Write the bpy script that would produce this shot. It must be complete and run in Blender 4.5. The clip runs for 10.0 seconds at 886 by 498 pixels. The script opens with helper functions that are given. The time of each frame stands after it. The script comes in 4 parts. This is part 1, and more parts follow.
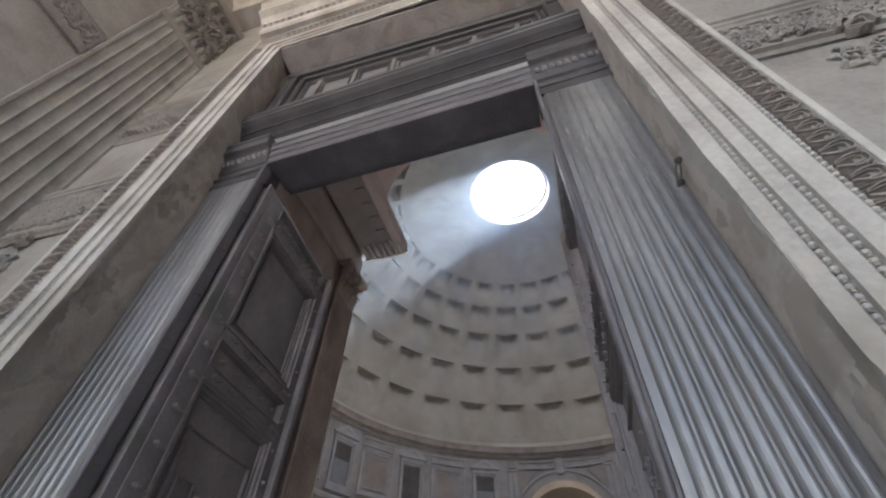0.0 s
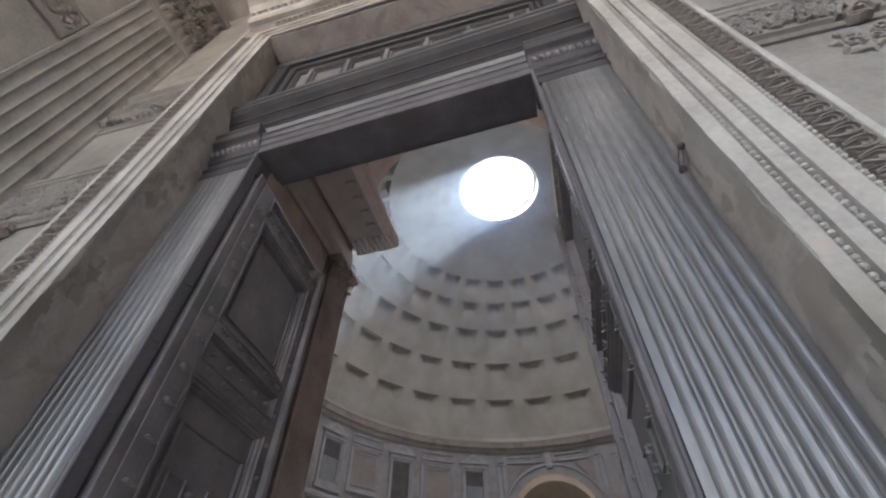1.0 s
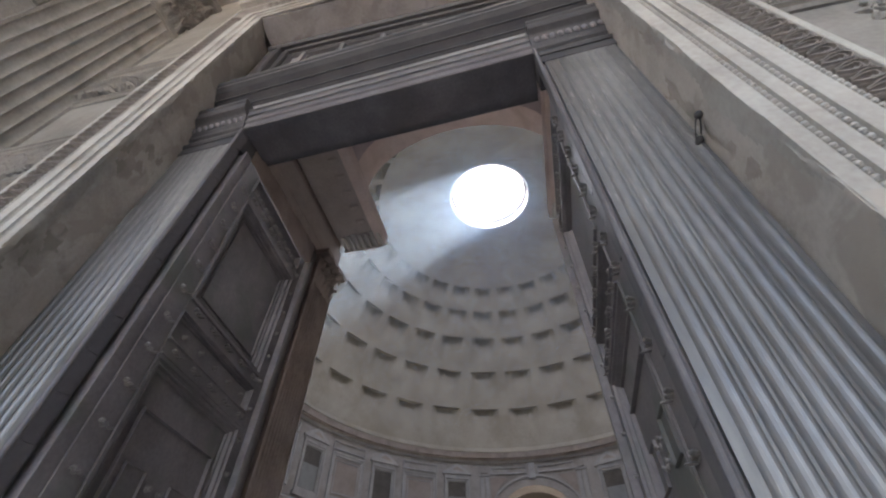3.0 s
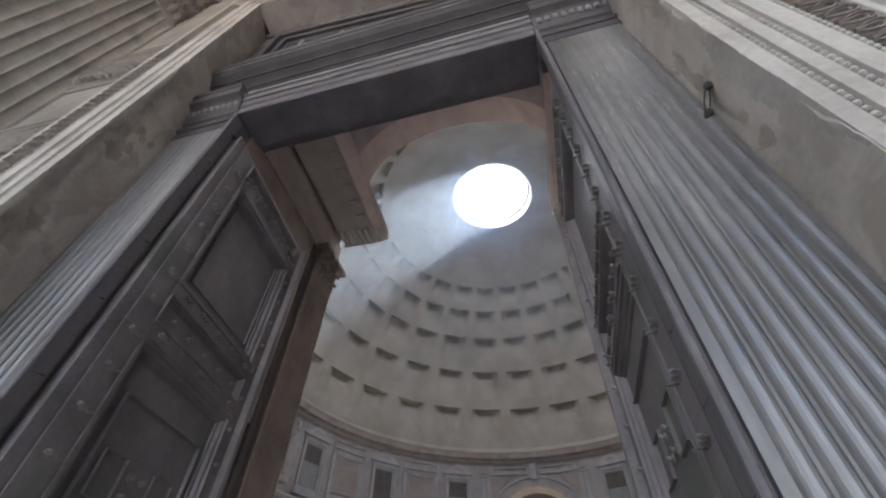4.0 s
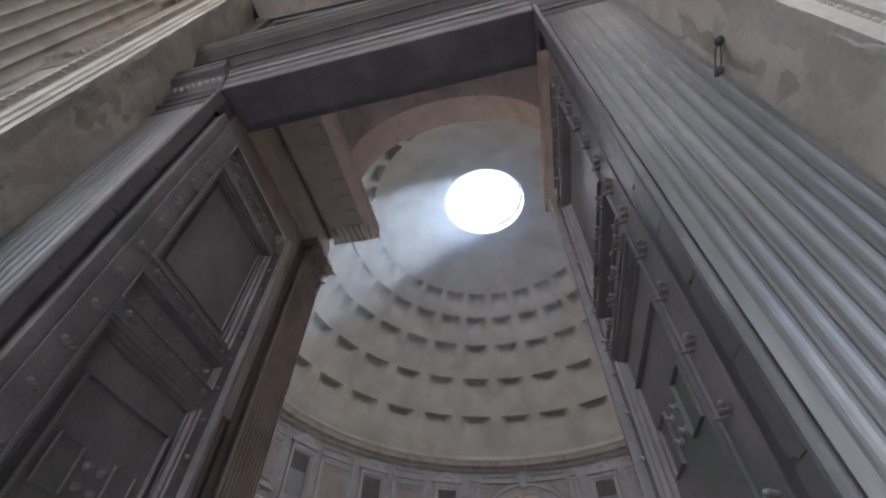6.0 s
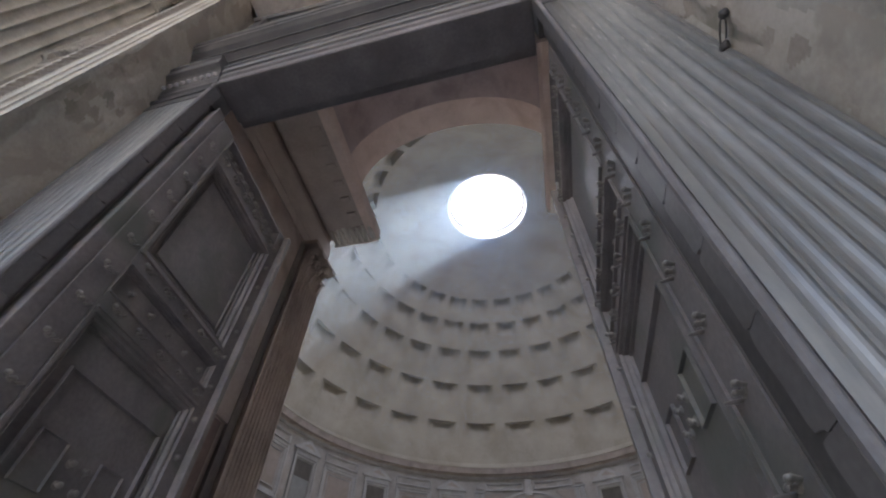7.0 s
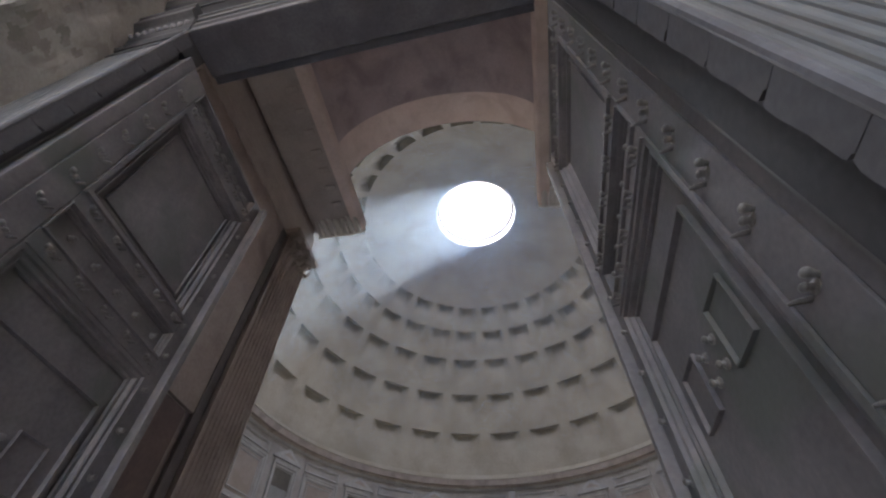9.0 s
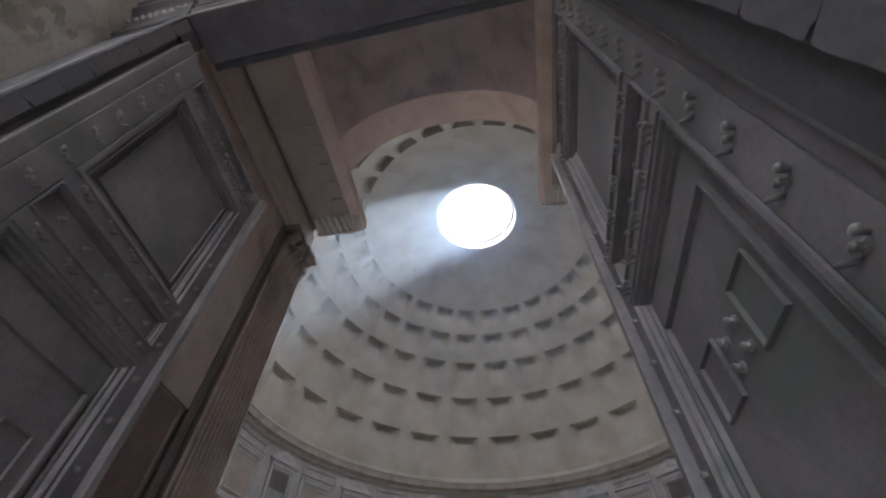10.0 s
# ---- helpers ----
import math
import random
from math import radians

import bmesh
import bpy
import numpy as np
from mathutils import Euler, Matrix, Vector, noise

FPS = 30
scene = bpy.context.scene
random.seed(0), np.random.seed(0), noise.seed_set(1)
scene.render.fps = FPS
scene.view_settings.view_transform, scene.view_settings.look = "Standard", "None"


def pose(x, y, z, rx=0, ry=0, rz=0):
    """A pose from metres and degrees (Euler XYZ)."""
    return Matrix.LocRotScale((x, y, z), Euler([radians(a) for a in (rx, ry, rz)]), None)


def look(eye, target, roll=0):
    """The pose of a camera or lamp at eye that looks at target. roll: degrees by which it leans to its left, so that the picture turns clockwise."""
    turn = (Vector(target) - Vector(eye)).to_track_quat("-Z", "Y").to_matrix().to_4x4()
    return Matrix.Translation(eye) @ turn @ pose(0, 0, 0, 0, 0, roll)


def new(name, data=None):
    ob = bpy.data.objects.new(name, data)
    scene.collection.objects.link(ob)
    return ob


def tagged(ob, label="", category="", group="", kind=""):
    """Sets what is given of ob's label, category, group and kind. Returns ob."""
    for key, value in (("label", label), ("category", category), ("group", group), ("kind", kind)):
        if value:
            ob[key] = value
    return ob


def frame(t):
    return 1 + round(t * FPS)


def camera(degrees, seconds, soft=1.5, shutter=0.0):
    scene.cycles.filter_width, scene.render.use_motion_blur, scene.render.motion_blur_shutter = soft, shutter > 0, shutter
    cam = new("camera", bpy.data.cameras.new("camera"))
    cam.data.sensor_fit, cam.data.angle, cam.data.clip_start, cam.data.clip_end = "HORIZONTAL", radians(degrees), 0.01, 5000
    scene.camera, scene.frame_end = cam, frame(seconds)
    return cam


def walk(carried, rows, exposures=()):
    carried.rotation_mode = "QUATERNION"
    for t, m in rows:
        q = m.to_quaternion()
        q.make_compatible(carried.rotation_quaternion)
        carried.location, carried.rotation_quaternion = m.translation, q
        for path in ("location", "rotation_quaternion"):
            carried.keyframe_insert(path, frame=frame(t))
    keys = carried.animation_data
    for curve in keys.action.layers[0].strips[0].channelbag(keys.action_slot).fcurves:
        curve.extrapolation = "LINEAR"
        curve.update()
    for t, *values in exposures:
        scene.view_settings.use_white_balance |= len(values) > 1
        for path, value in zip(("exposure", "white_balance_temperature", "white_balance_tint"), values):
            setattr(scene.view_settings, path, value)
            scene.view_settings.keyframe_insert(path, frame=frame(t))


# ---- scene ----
cam = camera(92.2, 10.0, soft=2.2)
PATH = [
    (0, (1.335, -30.144, 1.782), (-0.6728, -23.5663, 9.0420), 1.95),
    (0.5, (1.280, -30.136, 1.778), (-0.6316, -23.4800, 8.9921), 1.14),
    (1, (1.225, -30.081, 1.774), (-0.5340, -23.3814, 8.9865), 0.25),
    (1.5, (1.187, -29.994, 1.780), (-0.4704, -23.3485, 9.0663), 0.26),
    (2, (1.152, -29.906, 1.788), (-0.4620, -23.3403, 9.1558), 0.92),
    (2.5, (1.125, -29.816, 1.794), (-0.4442, -23.2642, 9.1843), 1.11),
    (3, (1.085, -29.737, 1.788), (-0.3756, -23.1146, 9.1366), 0.24),
    (4.5, (1.101, -29.428, 1.788), (-0.4242, -22.8502, 9.1645), 1.57),
    (5, (1.052, -29.344, 1.772), (-0.3849, -22.7763, 9.1748), 1.54),
    (5.5, (1.028, -29.271, 1.776), (-0.2706, -22.7082, 9.2083), 0.51),
    (7, (1.047, -29.034, 1.773), (-0.3186, -22.6481, 9.3469), 0.64),
    (7.5, (1.013, -28.900, 1.758), (-0.3169, -22.5405, 9.3600), 0.41),
    (8, (0.991, -28.738, 1.754), (-0.2673, -22.4067, 9.3912), 0.13),
    (8.5, (0.986, -28.579, 1.755), (-0.2583, -22.2777, 9.4193), 0.69),
    (9, (0.944, -28.463, 1.755), (-0.1111, -22.2152, 9.4915), -0.04),
    (9.5, (0.912, -28.374, 1.761), (-0.0692, -22.1601, 9.5345), -0.31),
    (10, (0.891, -28.303, 1.762), (-0.1548, -22.1114, 9.5452), 0.42),
]
walk(cam, [(t, look(eye, target, roll)) for t, eye, target, roll in PATH], [(0, 3.11, 7900, 16), (10, 3.11, 7900, 16)])

# ---- world, sun and large lights ----
SUN_WAY = Vector((-0.30, -0.49, -0.83)).normalized()
world = bpy.data.worlds.new("sky")
scene.world = world
world.use_nodes = True
sky = world.node_tree.nodes.new("ShaderNodeTexSky")
sky.sky_type = "NISHITA"
sky.sun_disc = False
sky.sun_elevation = math.asin(-SUN_WAY.z)
sky.sun_rotation = math.atan2(-SUN_WAY.x, -SUN_WAY.y)
world.node_tree.links.new(sky.outputs[0], world.node_tree.nodes["Background"].inputs[0])
world.node_tree.nodes["Background"].inputs[1].default_value = 0.15

sun = new("sun", bpy.data.lights.new("sun", "SUN"))
sun.data.energy, sun.data.angle, sun.data.color = 5.0, radians(0.5), (1.0, 0.95, 0.88)
sun.matrix_world = look((0, 0, 60), Vector((0, 0, 60)) + SUN_WAY)

oculus_light = new("oculus_daylight", bpy.data.lights.new("oculus_daylight", "AREA"))
oculus_light.data.shape, oculus_light.data.size, oculus_light.data.energy = "DISK", 8.7, 880.0
oculus_light.data.color = (0.64, 0.77, 1.0)
oculus_light.matrix_world = pose(0, 0, 43.7)


# ---- materials ----
def material(name, colors, rough=0.7, metal=0.0, scale=3.0, fine=40.0, bump=0.12, stain=None, stain_scale=0.8, piece=0.0, stretch=(1, 1, 1), spec=0.4, scratch=None, edge=0.16):
    """Two scales of noise between the colours, fine relief, and stains with a shape of their own."""
    m = bpy.data.materials.new(name)
    m.use_nodes = True
    t = m.node_tree
    n, ln = t.nodes, t.links
    b = n["Principled BSDF"]
    co = n.new("ShaderNodeTexCoord")
    mp = n.new("ShaderNodeMapping")
    mp.inputs["Scale"].default_value = stretch
    ln.new(co.outputs["Object"], mp.inputs[0])
    big = n.new("ShaderNodeTexNoise")
    big.inputs["Scale"].default_value, big.inputs["Detail"].default_value, big.inputs["Roughness"].default_value = scale, 6, 0.62
    small = n.new("ShaderNodeTexNoise")
    small.inputs["Scale"].default_value, small.inputs["Detail"].default_value = fine, 4
    ln.new(mp.outputs[0], big.inputs[0])
    ln.new(mp.outputs[0], small.inputs[0])
    mix = n.new("ShaderNodeMath")
    mix.operation = "MULTIPLY_ADD"
    ln.new(small.outputs[0], mix.inputs[0])
    mix.inputs[1].default_value = 0.35
    ln.new(big.outputs[0], mix.inputs[2])
    ramp = n.new("ShaderNodeValToRGB")
    e = ramp.color_ramp.elements
    e[0].position, e[1].position = 0.42, 0.92
    e[0].color, e[1].color = (*colors[0], 1), (*colors[-1], 1)
    for k, c in enumerate(colors[1:-1]):
        e.new(0.42 + 0.5 * (k + 1) / (len(colors) - 1)).color = (*c, 1)
    ln.new(mix.outputs[0], ramp.inputs[0])
    out = ramp.outputs[0]
    if stain:
        st = n.new("ShaderNodeTexNoise")
        st.inputs["Scale"].default_value, st.inputs["Detail"].default_value, st.inputs["Distortion"].default_value = stain_scale, 7, 0.6
        ln.new(co.outputs["Object"], st.inputs[0])
        sr = n.new("ShaderNodeMapRange")
        sr.inputs[1].default_value, sr.inputs[2].default_value, sr.inputs[4].default_value = 0.52, 0.52 + edge, 0.75
        ln.new(st.outputs[0], sr.inputs[0])
        sm = n.new("ShaderNodeMix")
        sm.data_type = "RGBA"
        ln.new(sr.outputs[0], sm.inputs[0])
        ln.new(out, sm.inputs[6])
        sm.inputs[7].default_value = (*stain, 1)
        out = sm.outputs[2]
    if scratch:
        sp = n.new("ShaderNodeMapping")
        sp.inputs["Scale"].default_value = (60, 60, 5)
        sn = n.new("ShaderNodeTexNoise")
        sn.inputs["Scale"].default_value, sn.inputs["Detail"].default_value = 1.0, 3
        wn = n.new("ShaderNodeTexNoise")
        wn.inputs["Scale"].default_value, wn.inputs["Detail"].default_value = 0.9, 2
        ln.new(co.outputs["Object"], sp.inputs[0])
        ln.new(sp.outputs[0], sn.inputs[0])
        ln.new(co.outputs["Object"], wn.inputs[0])
        both = n.new("ShaderNodeMath")
        both.operation = "MULTIPLY"
        ln.new(sn.outputs[0], both.inputs[0])
        ln.new(wn.outputs[0], both.inputs[1])
        cr = n.new("ShaderNodeMapRange")
        cr.inputs[1].default_value, cr.inputs[2].default_value, cr.inputs[4].default_value = 0.365, 0.43, 0.6
        ln.new(both.outputs[0], cr.inputs[0])
        sx = n.new("ShaderNodeMix")
        sx.data_type = "RGBA"
        ln.new(cr.outputs[0], sx.inputs[0])
        ln.new(out, sx.inputs[6])
        sx.inputs[7].default_value = (*scratch, 1)
        out = sx.outputs[2]
    if piece:
        oi = n.new("ShaderNodeObjectInfo")
        pr = n.new("ShaderNodeMapRange")
        pr.inputs[3].default_value, pr.inputs[4].default_value = 1 - piece, 1 + piece
        ln.new(oi.outputs["Random"], pr.inputs[0])
        hs = n.new("ShaderNodeHueSaturation")
        ln.new(pr.outputs[0], hs.inputs["Value"])
        ln.new(out, hs.inputs["Color"])
        out = hs.outputs[0]
    ln.new(out, b.inputs["Base Color"])
    b.inputs["Metallic"].default_value = metal
    b.inputs["Specular IOR Level"].default_value = spec
    rr = n.new("ShaderNodeMapRange")
    rr.inputs[1].default_value, rr.inputs[2].default_value = 0.3, 0.7
    rr.inputs[3].default_value, rr.inputs[4].default_value = max(rough - 0.12, 0.05), min(rough + 0.12, 1)
    ln.new(big.outputs[0], rr.inputs[0])
    ln.new(rr.outputs[0], b.inputs["Roughness"])
    bp = n.new("ShaderNodeBump")
    bp.inputs["Strength"].default_value, bp.inputs["Distance"].default_value = bump, 0.01
    ln.new(mix.outputs[0], bp.inputs["Height"])
    ln.new(bp.outputs[0], b.inputs["Normal"])
    return m


MARBLE = material("weathered_marble", [(0.24, 0.21, 0.19), (0.36, 0.33, 0.30), (0.46, 0.43, 0.39)], 0.75, scale=1.5, fine=25, stain=(0.21, 0.18, 0.15))
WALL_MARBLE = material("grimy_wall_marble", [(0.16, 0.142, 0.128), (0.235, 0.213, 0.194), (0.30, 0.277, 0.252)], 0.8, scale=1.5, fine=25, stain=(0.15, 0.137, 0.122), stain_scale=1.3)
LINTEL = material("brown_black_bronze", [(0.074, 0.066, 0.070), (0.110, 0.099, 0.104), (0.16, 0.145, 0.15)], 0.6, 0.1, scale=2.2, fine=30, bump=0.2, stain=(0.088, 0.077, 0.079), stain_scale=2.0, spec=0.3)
PLASTER = material("worn_plaster", [(0.31, 0.27, 0.24), (0.42, 0.372, 0.335), (0.50, 0.455, 0.415)], 0.9, scale=2.2, fine=30, bump=0.6, stain=(0.33, 0.285, 0.25), stain_scale=2.3, edge=0.06)
OLD_PLASTER = material("bare_brown_plaster", [(0.265, 0.226, 0.198), (0.345, 0.298, 0.262), (0.425, 0.375, 0.335)], 0.95, scale=4.0, fine=40, bump=0.7, stain=(0.24, 0.225, 0.19), stain_scale=3.0, edge=0.05)
BRONZE = material("dark_bronze", [(0.113, 0.099, 0.103), (0.17, 0.149, 0.152), (0.233, 0.206, 0.205)], 0.58, 0.15, scale=2.5, fine=35, bump=0.3, stain=(0.118, 0.122, 0.108), stain_scale=1.6, spec=0.28)
BRONZE_PILASTER = material("silvery_bronze", [(0.104, 0.099, 0.0999), (0.177, 0.168, 0.166), (0.261, 0.243, 0.228)], 0.45, 0.4, scale=2.0, fine=40, bump=0.2, stain=(0.125, 0.114, 0.105), stretch=(1, 1, 0.25), scratch=(0.437, 0.406, 0.371))
CONCRETE = material("dome_concrete", [(0.247, 0.221, 0.188), (0.323, 0.292, 0.251), (0.375, 0.345, 0.3)], 0.95, scale=0.35, fine=6, bump=0.15, stain=(0.259, 0.229, 0.188), stain_scale=0.25)
BROWN = material("brown_marble", [(0.265, 0.212, 0.195), (0.385, 0.315, 0.292), (0.475, 0.398, 0.373)], 0.65, scale=1.2, fine=18, bump=0.15, stain=(0.235, 0.192, 0.178))
ATTIC = material("attic_marble", [(0.203, 0.187, 0.183), (0.265, 0.246, 0.238), (0.328, 0.308, 0.296)], 0.7, scale=0.8, fine=8, bump=0.1, stain=(0.195, 0.172, 0.164), stain_scale=0.5)
ATTIC_TRIM = material("grey_trim_marble", [(0.22, 0.215, 0.22), (0.29, 0.282, 0.282), (0.36, 0.35, 0.342)], 0.7, scale=0.9, fine=9, bump=0.1)
PORPHYRY = material("warm_panel_marble", [(0.205, 0.168, 0.155), (0.25, 0.21, 0.195), (0.30, 0.255, 0.238)], 0.6, scale=0.9, fine=9, bump=0.1, stain=(0.211, 0.172, 0.148), stain_scale=0.6)
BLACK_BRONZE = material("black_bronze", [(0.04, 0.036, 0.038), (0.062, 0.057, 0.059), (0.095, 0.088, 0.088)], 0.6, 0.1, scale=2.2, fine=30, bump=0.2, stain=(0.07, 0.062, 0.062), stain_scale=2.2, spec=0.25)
STAINED = material("sooty_carved_marble", [(0.135, 0.112, 0.10), (0.205, 0.175, 0.156), (0.30, 0.265, 0.24)], 0.85, scale=3.0, fine=30, bump=0.2)
TAN = material("tan_marble", [(0.34, 0.295, 0.28), (0.44, 0.39, 0.372), (0.52, 0.47, 0.45)], 0.65, scale=1.2, fine=18, bump=0.15, stain=(0.37, 0.315, 0.295))
WORN_FRIEZE = material("worn_pale_bronze", [(0.12, 0.115, 0.112), (0.20, 0.19, 0.185), (0.31, 0.295, 0.285)], 0.6, 0.1, scale=1.6, fine=35, bump=0.25, stain=(0.12, 0.112, 0.11), stain_scale=0.9, stretch=(.35, 1, 1))
# bronze blackened to hold the shade under the frame cornice
SHADE_BRONZE = material("shade_dark_bronze", [(0.022, 0.019, 0.021), (0.034, 0.03, 0.032), (0.055, 0.05, 0.051)], 0.75, 0.0, scale=2.2, fine=30, bump=0.2, stain=(0.045, 0.04, 0.04), stain_scale=2.5, spec=0.15)
TIMBER = material("dark_timber", [(0.06, 0.045, 0.035), (0.10, 0.075, 0.058), (0.15, 0.115, 0.09)], 0.7, scale=2.0, fine=20, stretch=(1, 0.1, 1))
PALE = material("pale_plaster", [(0.601, 0.492, 0.46), (0.721, 0.605, 0.571), (0.8, 0.697, 0.665)], 0.9, scale=1.2, fine=14, bump=0.12, stain=(0.577, 0.457, 0.424))
# brown darkened to hold the shade inside the apse
UMBER = material("shade_dark_half_dome", [(0.0338, 0.0286, 0.0252), (0.0488, 0.042, 0.0373), (0.0675, 0.0588, 0.0518)], 0.8, scale=0.8, fine=8, bump=0.1)
# dark colour of the shade in the attic window openings
VOID = material("opening_shade_dark", [(0.06, 0.054, 0.05), (0.085, 0.077, 0.07), (0.115, 0.107, 0.1)], 0.9, scale=1.0, fine=8)
PAVING = material("paving_marble", [(0.42, 0.40, 0.38), (0.52, 0.50, 0.47), (0.60, 0.58, 0.54)], 0.45, scale=0.7, fine=10, bump=0.1, stain=(0.38, 0.35, 0.32))


# ---- helpers for meshes ----
def thing(name, label, category, group="", kind="", at=(0, 0, 0)):
    ob = new(name)
    ob.location = at
    return tagged(ob, label, category, group, kind)


def part(name, bm, mat, parent=None, label="", smooth=False, kind=""):
    me = bpy.data.meshes.new(name)
    bmesh.ops.recalc_face_normals(bm, faces=bm.faces[:])
    bm.to_mesh(me)
    bm.free()
    if smooth:
        me.polygons.foreach_set("use_smooth", [True] * len(me.polygons))
        me.set_sharp_from_angle(angle=radians(26))
    me.materials.append(mat)
    ob = new(name, me)
    if parent:
        ob.parent = parent
        if parent.type == "EMPTY":
            ob.matrix_parent_inverse = Matrix.Translation(parent.location).inverted()
    if label:
        ob["label"] = label
    if kind:
        ob["kind"] = kind
    return ob


def structure(name, bm, mat, label, category, smooth=False):
    return tagged(part(name, bm, mat, smooth=smooth), label, category, kind="structure")


def box(bm, x0, x1, y0, y1, z0, z1, bevel=0.0):
    vs = [bm.verts.new((x, y, z)) for x in (x0, x1) for y in (y0, y1) for z in (z0, z1)]
    fs = [bm.faces.new([vs[i] for i in f]) for f in ((0, 1, 3, 2), (4, 6, 7, 5), (0, 4, 5, 1), (2, 3, 7, 6), (0, 2, 6, 4), (1, 5, 7, 3))]
    if bevel:
        es = list({e for f in fs for e in f.edges})
        bmesh.ops.bevel(bm, geom=es, offset=bevel, segments=2, affect="EDGES", profile=0.7)
    return bm


def boxed(x0, x1, y0, y1, z0, z1, bevel=0.0):
    return box(bmesh.new(), x0, x1, y0, y1, z0, z1, bevel)


def sweep(bm, profile, frames, closed_profile=True, closed_path=False, caps=True):
    """Carries a 2D profile (u, v) along frames (origin, u axis, v axis)."""
    rings = [[bm.verts.new(Vector(o) + u * Vector(a) + v * Vector(b)) for u, v in profile] for o, a, b in frames]
    n, k = len(rings), len(profile)
    for i in range(n if closed_path else n - 1):
        r, s = rings[i], rings[(i + 1) % n]
        for j in range(k if closed_profile else k - 1):
            bm.faces.new((r[j], r[(j + 1) % k], s[(j + 1) % k], s[j]))
    if caps and closed_profile and not closed_path:
        bm.faces.new(rings[0])
        bm.faces.new(rings[-1][::-1])
    return bm


def ring(profile, a0=0.0, a1=360.0, n=168, bm=None):
    """A moulding round the rotunda: profile of (radius, height); the angle runs from +y towards +x."""
    bm = bm or bmesh.new()
    full = a1 - a0 >= 360
    fr = []
    for i in range(n if full else n + 1):
        a = radians(a0 + (a1 - a0) * i / n)
        fr.append(((0, 0, 0), (math.sin(a), math.cos(a), 0), (0, 0, 1)))
    return sweep(bm, profile, fr, True, full)


# ---- the large structure ----
R, ZC, NC = 21.7, 21.5, 28
OCULUS_R, OCULUS_Z = 4.4, 42.3
ROWS_LAT = [(5.2, 14.9), (17.6, 26.7), (29.2, 37.8), (40.0, 47.1), (49.6, 55.2)]


def on_dome(lat, az, deep=0.0):
    la, a = radians(lat), radians(az)
    r = R + deep
    z = ZC + r * math.sin(la)
    if lat > 56:
        z -= (lat - 56) / 22.3 * (ZC + R * math.sin(radians(78.3)) - OCULUS_Z)
    return (r * math.cos(la) * math.sin(a), r * math.cos(la) * math.cos(a), z)


def dome():
    bm = bmesh.new()
    nu, nv = 14, 8
    step = 360 / NC
    lats = [(2.6, -1)]
    for lo, hi in ROWS_LAT:
        lats += [(lo + (hi - lo) * 0.98 * k / nv, k) for k in range(nv + 1)] + [(hi, -1)]
    lats += [(x, -1) for x in (60, 65, 70, 74, 78.3)]

    def sunk(k, iv, deep):
        """A splayed recess, deepest under its upper edge, its sides worn round."""
        if iv < 0 or not 0 < k <= nu + 1:
            return 0.0
        u = abs(2 * (k - 1) / nu - 1)
        a, b = min(1, (1 - u) / 0.5), min(1, iv / nv / 0.9)
        return deep * (.5 * a + .5 * a * a * (3 - 2 * a)) * b ** 1.3

    azs = [0] + [0.115 + 0.77 * k / nu for k in range(nu + 1)]
    rows = [[bm.verts.new(on_dome(lat, (c - 0.5 + f) * step, sunk(k, iv, 0.62 + .003 * lat))) for c in range(NC) for k, f in enumerate(azs)] for lat, iv in lats]
    n = len(rows[0])
    for p, q in zip(rows, rows[1:]):
        for k in range(n):
            bm.faces.new((p[k], p[(k + 1) % n], q[(k + 1) % n], q[k]))
    return structure("dome", bm, CONCRETE, "grey-beige concrete dome with rings of square coffers", "dome ceiling", True)


dome()
RIM = material("pale_rim_stone", [(0.52, 0.50, 0.47), (0.62, 0.60, 0.57), (0.70, 0.68, 0.65)], 0.8, scale=1.0, fine=12, bump=0.1, stain=(0.45, 0.42, 0.38))
structure("oculus_rim", ring([(4.42, 42.26), (4.46, 42.2), (4.6, 42.2), (4.6, 43.9), (4.42, 43.9)], n=96), RIM, "pale round rim of the open oculus in the dome", "oculus")
structure("oculus_lip", ring([(4.12, 43.10), (4.425, 43.04), (4.425, 43.30), (4.12, 43.24)], n=96), BRONZE, "thin bronze lip inside the oculus rim", "trim")
structure("dome_shell", ring([(5.25, 43.9), (12, 41.3), (18, 37.0), (21, 34.2), (23.5, 31.0), (27.5, 30.5), (27.5, 31.5), (24, 32.5), (22, 35.2), (18.6, 38.6), (12.2, 42.6), (5.25, 44.6)], n=84), CONCRETE, "outer concrete shell of the rotunda roof", "roof")

ENTRY = 12.4
APSE = 16.0
PROFILE = [(R, 0), (R, 22.6), (27.5, 30.5), (27.5, 0)]
drum = ring(PROFILE, 180 + ENTRY, 360 - APSE, n=80)
ring(PROFILE, APSE, 180 - ENTRY, n=80, bm=drum)
structure("wall_rotunda", drum, ATTIC, "marble-faced round drum wall under the dome", "wall")
# unseen reflector: pale lining that throws sunlight back towards the entrance
LOWER = [(R - .06, 0), (R - .06, 13.4), (R + .02, 13.4), (R + .02, 0)]
lining = ring(LOWER, 180 + ENTRY, 360 - APSE, n=80)
ring(LOWER, APSE, 180 - ENTRY, n=80, bm=lining)
WHITE_WALL = material("pale_wall_marble", [(0.62, 0.60, 0.57), (0.70, 0.68, 0.65), (0.76, 0.74, 0.71)], 0.5, scale=0.7, fine=10, bump=0.1, stain=(0.55, 0.52, 0.48))
structure("rotunda_bounce_lining", lining, WHITE_WALL, "unseen pale lining added to bounce light in the rotunda", "wall")
structure("floor", boxed(-30, 30, -45, 30, -0.3, 0.0), PAVING, "worn marble paving of porch and rotunda", "floor")

